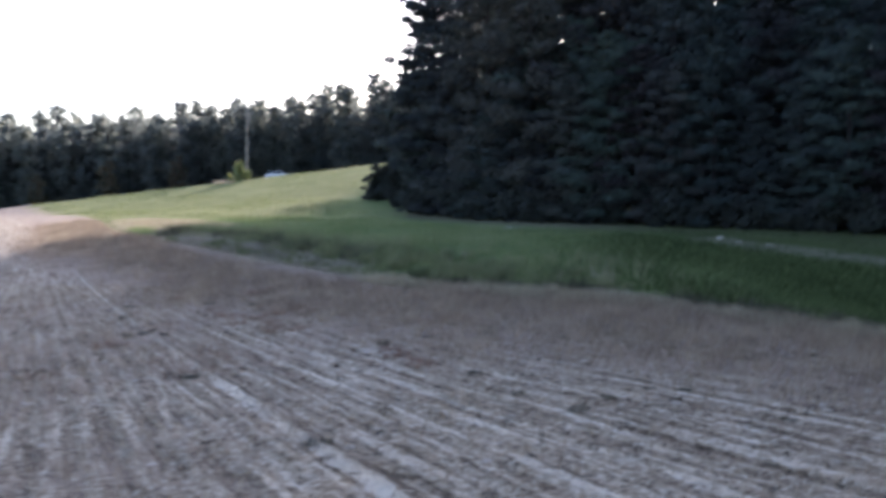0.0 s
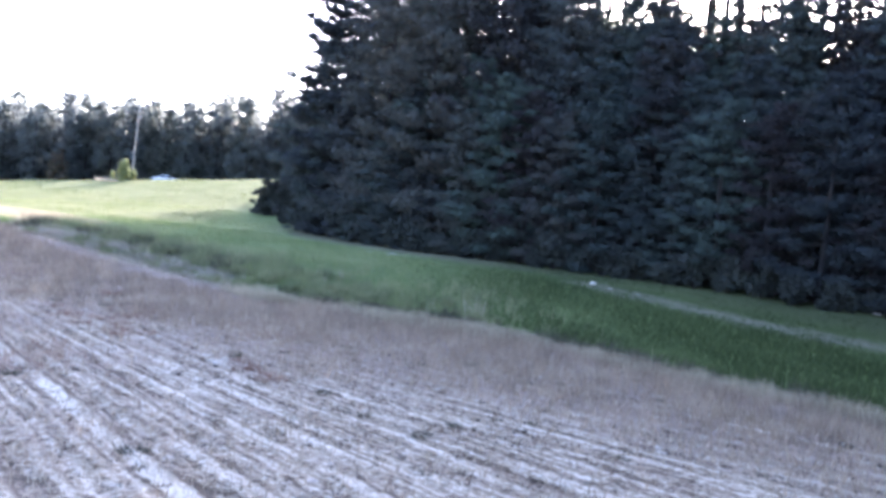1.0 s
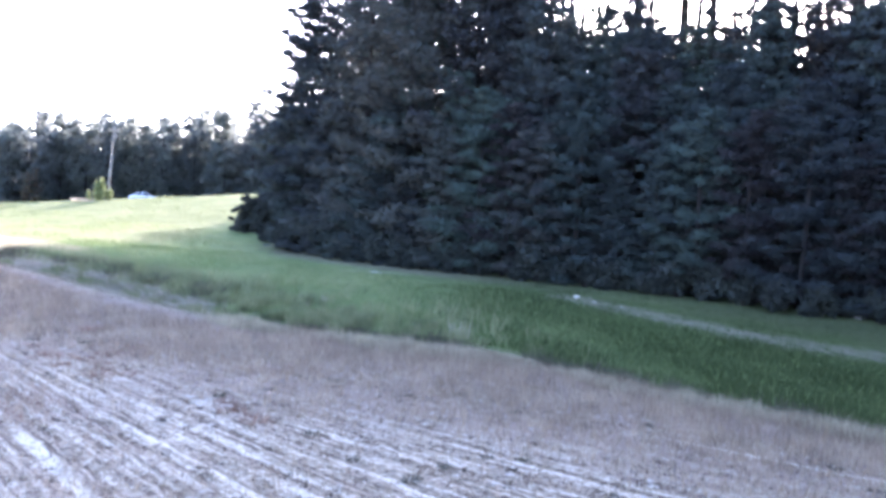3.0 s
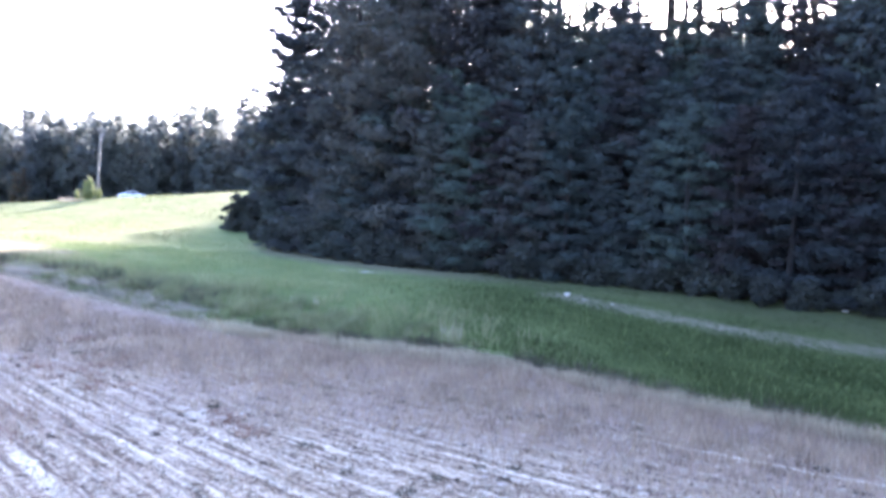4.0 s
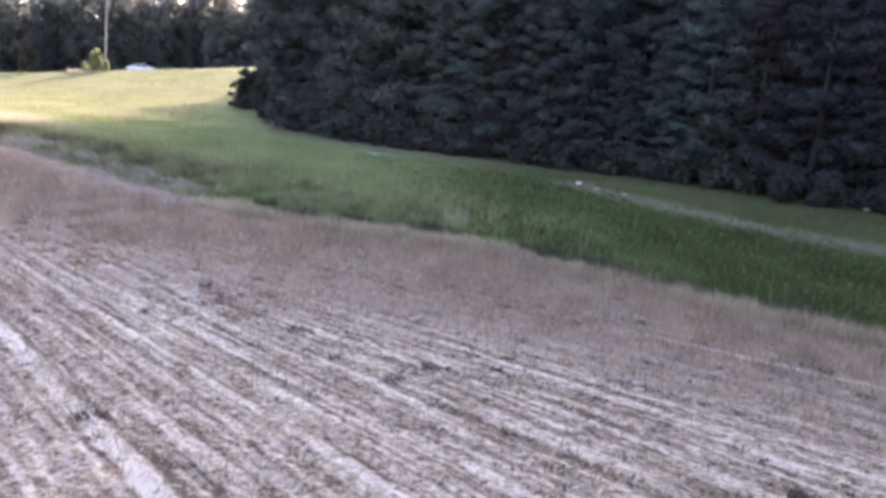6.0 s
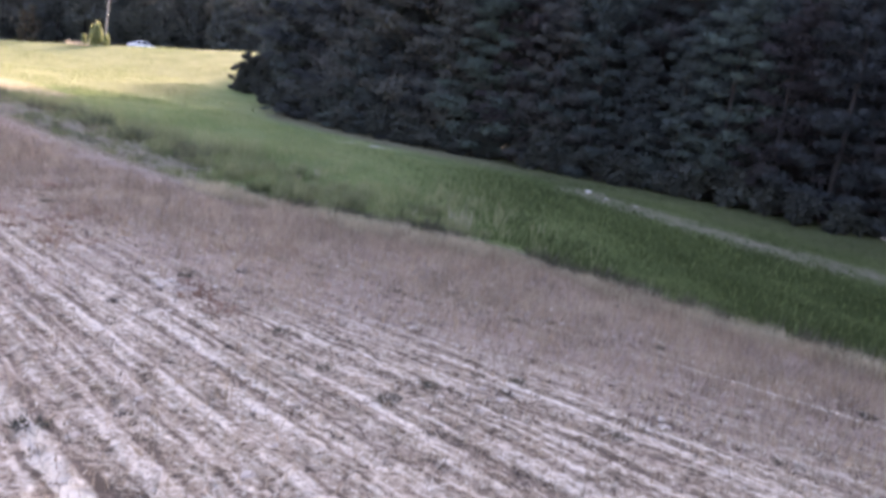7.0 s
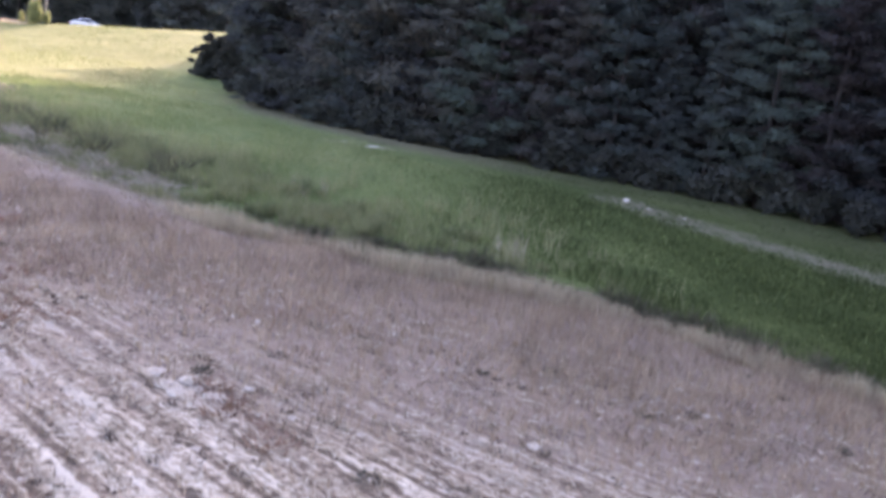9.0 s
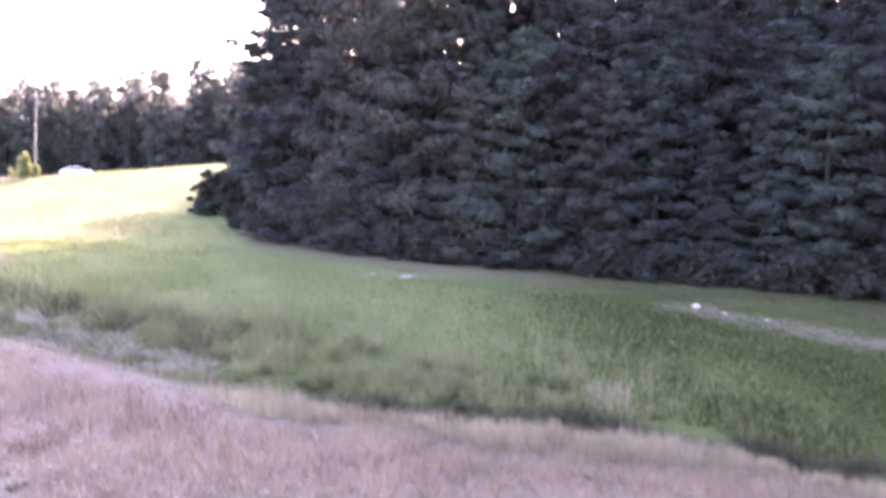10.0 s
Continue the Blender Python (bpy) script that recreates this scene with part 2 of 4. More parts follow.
    # darker turf on the wood's side puts shade into the ground colour
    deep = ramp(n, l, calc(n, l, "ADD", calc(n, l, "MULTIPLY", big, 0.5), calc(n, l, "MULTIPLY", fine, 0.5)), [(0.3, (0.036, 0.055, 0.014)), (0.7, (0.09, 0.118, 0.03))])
    turf = mix(n, l, attr("shade_green"), turf, deep)
    turf = mix(n, l, attr("wood"), turf, duff)
    edge = calc(n, l, "ADD", calc(n, l, "MULTIPLY", calc(n, l, "SUBTRACT", fine, 0.5), 0.6), attr("grass"))
    edge = calc(n, l, "MULTIPLY", calc(n, l, "SUBTRACT", edge, 0.35), 3.3, True)
    # ground turns darker brown along the ditch line
    ditch_brown = ramp(n, l, fine, [(0.3, (0.08, 0.068, 0.05)), (0.7, (0.2, 0.165, 0.12))])
    cover = mix(n, l, calc(n, l, "MULTIPLY", attr("ditch"), 0.9), mix(n, l, edge, field, turf), ditch_brown)
    l.new(mix(n, l, bare, cover, earth), b.inputs["Base Color"])
    bumped(n, l, calc(n, l, "ADD", fine, calc(n, l, "MULTIPLY", grit, 0.5)), b, 0.8, 0.08)
    return m


GROUND = ground_material()

# ---- the lie of the land ----
ROW_FROM, ROW_STEP = (-30.0, 50.0), radians(0.95)
KY = [-900, 24, 30, 35, 43, 52, 70, 90, 104, 114, 118, 124, 128, 136, 142, 160, 220, 900]
KZ = [0, 0, 0.2, 0.55, 1.7, 1.95, 2.1, 2.4, 4.2, 5.9, 6.0, 5.75, 5.5, 5.45, 5.1, 4.4, 4.0, 4.0]
EDGE_X = [-900, -72, -38, -24, -17, -12.8, -9.5, -5.8, -2.7, 0.8, 4.7, 7.2, 9.7, 12, 14.5, 17.5, 30, 60, 900]
EDGE_Y = [900, 112, 70, 49, 43.6, 40.6, 38.5, 36.3, 34.6, 33.2, 32.2, 31.0, 28.9, 26.8, 24.5, 22.7, 11.5, -60, -400]
WOOD_X = [-16.5, -15, -12, -7, 0, 5, 10, 14, 19, 24, 29, 34, 39, 45, 52, 70, 900]
WOOD_Y = [96, 86, 77, 67, 58.5, 54.5, 51.3, 48.5, 44.8, 41.4, 39.0, 34.5, 27, 19, 9.5, -12, -800]

TRACK = [(11.4, 43.9), (13.4, 42.0), (15.2, 40.4), (17.6, 38.5), (20.2, 36.8), (23.0, 35.5), (28.0, 33.8)]


def smooth(a, b, v):
    f = np.clip((np.asarray(v, float) - a) / (b - a), 0, 1)
    return f * f * (3 - 2 * f)


def profile(y):
    """Height along y, as a smoothed polyline."""
    return sum(np.interp(np.asarray(y, float) + d, KY, KZ) for d in (-2.0, -1.0, 0.0, 1.0, 2.0)) / 5


def past_edge(x, y):
    """Metres beyond the field's edge, into the meadow (field: minus)."""
    return (np.asarray(y, float) - np.interp(x, EDGE_X, EDGE_Y)) * 0.85


def past_woods(x, y):
    x = np.asarray(x, float)
    return np.where(x < WOOD_X[0], -50.0, (np.asarray(y, float) - np.interp(x, WOOD_X, WOOD_Y)) * 0.75)


def height(x, y):
    x, y = np.asarray(x, float), np.asarray(y, float)
    z = profile(y) + smooth(62, 114, y) * 0.1 * (np.clip(x, -95, 10) + 40)
    e = past_edge(x, y)
    return z - 0.36 * np.exp(-((e - 0.55) / 0.45) ** 2) * (np.abs(x) < 40)


def row_phase(x, y):
    return np.arctan2(np.asarray(y, float) - ROW_FROM[1], np.asarray(x, float) - ROW_FROM[0]) / ROW_STEP


def tan_patch(x, y):
    """1 in the dry tan grass at the meadow's sunny lower end, 0 outside."""
    q = np.hypot((x + 24.0 + 0.62 * (y - 57)) / 4.6, (y - 57) / 9.0) + 0.25 * ripple(x, y, 0.6, 57)
    return smooth(1.15, 0.6, q) * smooth(-0.5, 0.5, past_edge(x, y))


def ripple(x, y, scale, seed):
    """Cheap smooth noise for arrays: a sum of turned sine waves."""
    r = np.random.RandomState(seed)
    total = 0
    for k in range(6):
        a, f, p = r.uniform(0, 6.28), scale * r.uniform(0.6, 1.8), r.uniform(0, 6.28)
        total = total + np.sin((x * np.cos(a) + y * np.sin(a)) * f + p)
    return total / 6


def mesh_of(name, verts, faces, mats):
    """A mesh from arrays: verts N x 3 and faces M x 3 or M x 4."""
    verts, faces = np.asarray(verts, np.float32), np.asarray(faces, np.int32)
    k = faces.shape[1]
    me = bpy.data.meshes.new(name)
    me.vertices.add(len(verts))
    me.vertices.foreach_set("co", verts.ravel())
    me.loops.add(faces.size)
    me.loops.foreach_set("vertex_index", faces.ravel())
    me.polygons.add(len(faces))
    me.polygons.foreach_set("loop_start", np.arange(0, faces.size, k, dtype=np.int32))
    me.update(calc_edges=True)
    for m in mats:
        me.materials.append(m)
    return me


def lines(parts):
    """Grid lines from stretches of (start, end, step)."""
    return np.unique(np.concatenate([np.arange(a, b + s * 0.5, s) for a, b, s in parts]).round(4))


def build_ground():
    xs = lines([(-900, -100, 100), (-100, -40, 5), (-40, -18, 0.8), (-18, 20, 0.16), (20, 40, 0.8), (40, 100, 5), (100, 900, 100)])
    ys = lines([(-900, -40, 100), (-40, 6, 2), (6, 12, 0.3), (12, 38, 0.16), (38, 62, 0.4), (62, 130, 1.0), (130, 220, 6), (220, 900, 80)])
    gx, gy = np.meshgrid(xs, ys)
    x, y = gx.ravel(), gy.ravel()
    z = height(x, y)
    e = past_edge(x, y)
    near = smooth(45, 25, np.abs(x)) * smooth(75, 50, y) * smooth(0, 8, y)
    infield = smooth(0.3, -0.3, e)
    rows = np.sin(row_phase(x, y) * 2 * np.pi) * 0.02 * infield * smooth(-3, -9, e)
    r = np.random.RandomState(4)
    lumps = ripple(x, y, 1.3, 1) * 0.035 + ripple(x, y, 4.5, 2) * 0.025 + r.uniform(-1, 1, len(x)) * 0.014
    z = z + near * (rows + lumps)
    z += smooth(60, 90, y) * smooth(130, 110, y) * ripple(x, y, 0.35, 3) * 0.05
    nx, ny = len(xs), len(ys)
    idx = np.arange(nx * ny).reshape(ny, nx)
    faces = np.stack([idx[:-1, :-1], idx[:-1, 1:], idx[1:, 1:], idx[1:, :-1]], -1).reshape(-1, 4)
    me = mesh_of("ground", np.stack([x, y, z], -1), faces, [GROUND])
    weed = np.clip(smooth(-10.2, -4.8, e + ripple(x, y, 0.5, 5) * 1.8 + 0.5 * smooth(6, 12, x) - 0.6 * smooth(-5, -9, x)) + 0.15, 0, 1)
    weed = np.clip(weed + 0.22 * smooth(1, -5, x) * np.clip(0.8 + ripple(x, y, 0.9, 61), 0, 1.6) * infield, 0, 1)
    weed = np.clip(weed + 0.45 * smooth(-6, -11, x) * smooth(33, 26, y) * np.clip(0.8 + ripple(x, y, 0.8, 62), 0.2, 1.4), 0, 1)
    weed = np.maximum(weed, 0.62 * smooth(-42.0, -41.2, row_phase(x, y)) * smooth(0, 5, x) * np.clip(0.85 + 0.5 * ripple(x, y, 1.2, 56), 0.3, 1.2) * infield)
    way = np.stack([x, y], -1)
    off = np.full(len(x), 99.0)
    for a, b in zip(TRACK[:-1], TRACK[1:]):
        a, b = np.array(a), np.array(b)
        f = np.clip(((way - a) @ (b - a)) / ((b - a) @ (b - a)), 0, 1)
        off = np.minimum(off, np.linalg.norm(way - (a + f[:, None] * (b - a)), axis=1))
    path = 0.45 * smooth(1.7, 0.2, off)
    path = np.maximum(path, 0.9 * smooth(0.5, 0.2, np.abs(e + 0.12 - 0.1 * ripple(x, y, 0.9, 51))) * smooth(-20, -16, x) * smooth(-1, -4, x))
    path = np.maximum(path, 0.6 * smooth(1.5, 0.1, np.hypot((x - 0.5) / 2.2, y - 51.5)))
    path = np.maximum(path, 0.85 * tan_patch(x, y))
    # masks also carry the sunlit grass tone and the shade by the wood
    masks = {"grass": np.clip(0.5 + e * 0.8, 0, 1), "weed": weed * (1 - 0.9 * smooth(0.35, 0.12, np.abs(row_phase(x, y) + 36.6 + 0.12 * ripple(x, y, 2.0, 54))) * smooth(8, 10.5, x) * np.clip(0.8 + 0.6 * ripple(x, y, 1.6, 55), 0.2, 1)), "phase": row_phase(x, y), "along": np.hypot(x - ROW_FROM[0], y - ROW_FROM[1]), "path": path,
             "hay": smooth(58, 76, y - 0.3 * x) * smooth(-14, -20, x + 1.5 * ripple(x, y, 0.5, 65)), "shade_green": 0.85 * smooth(-1, 13, x + 3.0 * ripple(x, y, 0.4, 38)) * smooth(32, 18, e), "ditch": np.exp(-((e - 0.55 + 0.25 * ripple(x, y, 1.6, 18)) / 0.4) ** 2) * (np.abs(x) < 40), "wood": (0.2 + 0.38 * smooth(14, 2, x)) * smooth(-11.5, -7.5, x) * smooth(-4.6, -0.6, past_woods(x, y) + 1.1 * ripple(x, y, 0.9, 17) + 0.6 * smooth(10, 18, x))}
    for name, values in masks.items():
        me.attributes.new(name, "FLOAT", "POINT").data.foreach_set("value", np.asarray(values, np.float32))
    me.polygons.foreach_set("use_smooth", np.ones(len(faces), bool))
    ob = new("ground", me)
    tagged(ob, "harvested pale stubble field rising to a green hay meadow", "ground", kind="structure")


build_ground()


def build_road():
    xs = np.arange(-160, 61, 2.0)
    verts, faces = [], []
    for y, dz in ((127.0, -0.1), (129.4, 0.6), (134.6, 0.6), (137.0, -0.1)):
        for x in xs:
            verts.append((x, y, float(height(x, 132)) + 0.06 + dz))
    n = len(xs)
    for k in range(3):
        for i in range(n - 1):
            faces.append((k * n + i, k * n + i + 1, (k + 1) * n + i + 1, (k + 1) * n + i))
    tagged(new("road", mesh_of("road", verts, faces, [ASPHALT])), "narrow asphalt country road beyond the meadow's crest", "road", kind="structure")


build_road()


# ---- plants: shared makers ----
def part(name, me, parent, label=""):
    ob = new(name, me)
    ob.parent = parent
    if label:
        ob["label"] = label
    return ob


def thing(name, at, label, category, group="", turn=0.0):
    ob = new(name)
    ob.empty_display_size = 0.2
    ob.matrix_world = pose(*at, 0, 0, turn)
    return tagged(ob, label, category, group)


def tube(path, radii, sides=8):
    """Verts and quads of a tapered tube along a path."""
    path = np.asarray(path, float)
    verts, faces = [], []
    for i, (p, r) in enumerate(zip(path, radii)):
        d = path[min(i + 1, len(path) - 1)] - path[max(i - 1, 0)]
        d /= np.linalg.norm(d) + 1e-9
        s = np.cross(d, (0.3, 0.1, 1.0) if abs(d[2]) < 0.9 else (1.0, 0.2, 0.0))
        s /= np.linalg.norm(s)
        u = np.cross(s, d)
        for k in range(sides):
            a = 2 * math.pi * k / sides
            verts.append(p + r * (math.cos(a) * s + math.sin(a) * u))
    for i in range(len(path) - 1):
        for k in range(sides):
            faces.append((i * sides + k, i * sides + (k + 1) % sides, (i + 1) * sides + (k + 1) % sides, (i + 1) * sides + k))
    return verts, faces


def tubes_mesh(name, parts, mat):
    verts, faces = [], []
    for v, f in parts:
        o = len(verts)
        verts += list(v)
        faces += [tuple(i + o for i in q) for q in f]
    return mesh_of(name, verts, faces, [mat])


def blades_mesh(name, base, way, side, mat):
    """One narrow triangle a blade: base N x 3, way the tip's offset, side half the foot's width."""
    n = len(base)
    verts = np.stack([base - side, base + side, base + way], 1).reshape(-1, 3)
    return mesh_of(name, verts, np.arange(3 * n).reshape(n, 3), [mat])


def across(way, r):
    """A direction across each way, turned at random about it."""
    s = np.cross(way, r.normal(size=way.shape))
    return s / (np.linalg.norm(s, axis=1, keepdims=True) + 1e-9)


def pads_mesh(name, centres, radii, r, blades, length, width, mat, flat=0.55, ragged=0.55):
    """Foliage in rounded pads: blades laid over flattened balls, tips standing out of them."""
    c, q = np.repeat(centres, blades, 0), np.repeat(radii, blades)[:, None]
    n = r.normal(size=c.shape) + (0, 0, 0.3)
    n /= np.linalg.norm(n, axis=1, keepdims=True)
    base = c + n * q * (1, 1, flat) * r.uniform(0.45, 1.0, (len(c), 1))
    d = r.normal(size=c.shape)
    d -= n * (d * n).sum(1, keepdims=True)
    d = d / np.linalg.norm(d, axis=1, keepdims=True) + n * r.uniform(0.0, 2 * ragged, (len(c), 1)) + (0, 0, 0.12)
    d /= np.linalg.norm(d, axis=1, keepdims=True)
    side = np.cross(n + 0.35 * r.normal(size=c.shape), d)
    side /= np.linalg.norm(side, axis=1, keepdims=True) + 1e-9
    size = length * r.uniform(0.6, 1.4, (len(c), 1))
    return blades_mesh(name, base - d * size * 0.3, d * size, side * width * r.uniform(0.6, 1.3, (len(c), 1)), mat)


def pine_meshes(seed, tall, reach, clear, boughs, blades, length=0.4, width=0.07, top_round=0.6, leaf=None, pad=0.6, per_metre=1.1):
    """Trunk with whorled limbs, and a crown of needle pads strung along the limbs. clear: height of the lowest limb."""
    r = np.random.RandomState(seed)
    bend = r.normal(0, 0.012, 2) * tall
    hs = np.linspace(-0.4, tall * 0.97, 10)
    spine = [(bend[0] * math.sin(h / tall * 2.2), bend[1] * math.sin(h / tall * 2.8), h) for h in hs]
    girth = 0.010 * tall + 0.03
    wood = [tube(spine, [girth * (1.25 if i == 0 else 1) * (1 - 0.9 * max(h, 0) / tall) + 0.02 for i, h in enumerate(hs)], 8)]
    centres, radii = [], []
    ring = 5
    whorls = max(1, boughs // ring)
    for i in range(boughs):
        if r.uniform(0, 1) < 0.1:
            continue
        k = i // ring
        t = min(0.985, max(0.0, (k + 0.3 + r.normal(0, 0.14)) / whorls))
        h = clear + (tall - clear) * t
        grow = min(1.0, (t + 0.22) / 0.35) if clear > 3 else 1.0
        span = max(0.4, reach * grow * (1 - t) ** top_round * r.uniform(0.55, 1.15))
        a = (i % ring) * 2 * math.pi / ring + k * 0.63 + r.normal(0, 0.2)
        lift = r.uniform(-0.1, 0.14) + 0.55 * t * t
        x0, y0 = np.interp(h, hs, [s[0] for s in spine]), np.interp(h, hs, [s[1] for s in spine])
        out, sidew = np.array([math.cos(a), math.sin(a), 0]), np.array([-math.sin(a), math.cos(a), 0])
        root = np.array([x0, y0, h])
        sag = r.uniform(0.02, 0.12)
        rise = lambda s: span * (lift * s - sag * np.sin(np.pi * s))
        if i % 2 == 0 or clear > 3:
            w = 0.012 * span + 0.012
            wood.append(tube([root + out * span * s + np.array([0, 0, rise(s)]) for s in (0, 0.5, 1.0)], [w * 1.6, w, w * 0.3], 3))
        n = max(2, int(round(span * per_metre)))
        s = np.clip(np.linspace(0.42 if span > 2 else 0.3, 1.0, n) + r.normal(0, 0.05, n), 0.2, 1.05)
        wide = (np.arange(n) % 2 * 2 - 1) * r.uniform(0.05, 0.3, n) * span * (1.25 - s)
        c = root + out * (span * s)[:, None] + sidew * wide[:, None]
        c[:, 2] += rise(s) + r.normal(0, 0.08, n)
        centres.append(c)
        radii.append(pad * r.uniform(0.7, 1.3, n) * (0.6 + 0.4 * min(1.0, span / 2.5)))
    me = pads_mesh("crown", np.concatenate(centres), np.concatenate(radii), r, blades, length, width, leaf or NEEDLES, 0.42)
    return tubes_mesh("trunk", wood, BARK), me


def bush_meshes(seed, tall, spread, lobes, leaves, mat, size=0.16, stems=6):
    """A rounded uneven bush: a few stems and leaves gathered in lobes."""
    r = np.random.RandomState(seed)
    wood, centres = [], []
    for i in range(lobes):
        a, q = r.uniform(0, 6.28), r.uniform(0.0, 1.0) ** 0.5
        h = tall * r.uniform(0.22, 0.8) * (1.1 - 0.35 * q)
        c = np.array([math.cos(a) * spread * q * 0.75, math.sin(a) * spread * q * 0.75, h])
        if i < stems:
            wood.append(tube([(0.1 * math.cos(a), 0.1 * math.sin(a), -0.1), c * (0.5, 0.5, 0.55), c], [0.045, 0.03, 0.012], 5))
        d = r.normal(size=(leaves, 3))
        d /= np.linalg.norm(d, axis=1, keepdims=True)
        rad = r.uniform(0.5, 1.05, (leaves, 1)) * np.array([spread * 0.42, spread * 0.42, tall * 0.24])
        p = c + d * rad
        p[:, 2] = np.maximum(p[:, 2], 0.03)
        centres.append(p)
    p = np.concatenate(centres)
    d = r.normal(size=p.shape) + np.array([0, 0, 0.3])
    d /= np.linalg.norm(d, axis=1, keepdims=True)
    s = size * r.uniform(0.6, 1.5, (len(p), 1))
    return tubes_mesh("stem", wood, BARK), blades_mesh("foliage", p, d * s * 2, across(d, r) * s * 0.6, mat)


def broadleaf_meshes(seed, tall, spread, lobes, leaves, mat, leaf=(0.65, 0.2)):
    """A trunk with rising limbs, and a crown of many small leafy tufts on a few uneven masses."""
    r = np.random.RandomState(seed)
    wood = [tube([(0, 0, -0.4), (0.1, 0, tall * 0.3), (0, 0.15, tall * 0.75)], [0.3, 0.2, 0.06], 7)]
    masses = 11
    mt = (np.arange(masses) + 0.6) / masses
    ma = np.arange(masses) * 2.4 + r.uniform(-0.5, 0.5, masses)
    mq = spread * 0.55 * np.sqrt(np.clip(1 - ((mt - 0.45) / 0.62) ** 2, 0.2, 1)) * r.uniform(0.3, 1.0, masses)
    mass = np.stack([np.cos(ma) * mq, np.sin(ma) * mq, tall * (0.03 + 0.86 * mt)], -1)
    for c in mass[::2]:
        wood.append(tube([(0, 0, max(0.5, c[2] - 2.5)), tuple(c)], [0.07, 0.02], 4))
    way = r.normal(size=(lobes, 3))
    way /= np.linalg.norm(way, axis=1, keepdims=True)
    size = spread * r.uniform(0.34, 0.52, masses)
    pick = np.arange(lobes) % masses
    shell = r.uniform(0.15, 0.9, (lobes, 1)) ** 0.5
    centres = mass[pick] + way * size[pick][:, None] * shell * (1, 1, 1.15)
    centres[:, 2] = np.clip(centres[:, 2], 0.3, tall)
    return tubes_mesh("trunk", wood, BARK), pads_mesh("crown", centres, spread * r.uniform(0.06, 0.13, lobes), r, leaves, leaf[0], leaf[1], mat, 0.9, 0.8)


def clump_mesh(name, seed, count, tall, spread, wide, lean, mat):
    r = np.random.RandomState(seed)
    a, q = r.uniform(0, 6.28, count), spread * r.uniform(0, 1, count) ** 0.6
    base = np.stack([np.cos(a) * q, np.sin(a) * q, np.full(count, -0.04)], -1)
    h = tall * r.uniform(0.5, 1.15, count)
    lev = r.uniform(0, 0.5, count) * h
    base[:, 2] += lev
    bow = np.abs(r.normal(0, lean, count)) * h
    c = a + r.normal(0, 0.9, count)
    way = np.stack([np.cos(c) * bow, np.sin(c) * bow, h - lev], -1)
    return blades_mesh(name, base, way, across(way, r) * wide * 0.5, mat)


def plant(name, at, meshes, names, label, category, group=""):
    ob = thing(name, at, label, category, group)
    for me, pn in zip(meshes, names):
        part(pn, me, ob)
    return ob


def stand(x, y, turn, size=1.0, sink=0.0, squash=1.0):
    return pose(x, y, float(height(x, y)) - sink, 0, 0, turn) @ Matrix.Diagonal((size, size, size * squash, 1))


HOLD = (0, 0, 0)


def scatter(first, spots, sizes, seed):
    """Places the first thing at the first spot and copies of it at the rest."""
    r = random.Random(seed)
    for k, (x, y) in enumerate(spots):
        m = stand(x, y, r.uniform(0, 360), r.uniform(*sizes))
        if k == 0:
            first.matrix_world = m
        else:
            copy_thing(first, m)


# ---- the pine wood ----
def wood_line(x):
    return float(np.interp(x, WOOD_X, WOOD_Y))


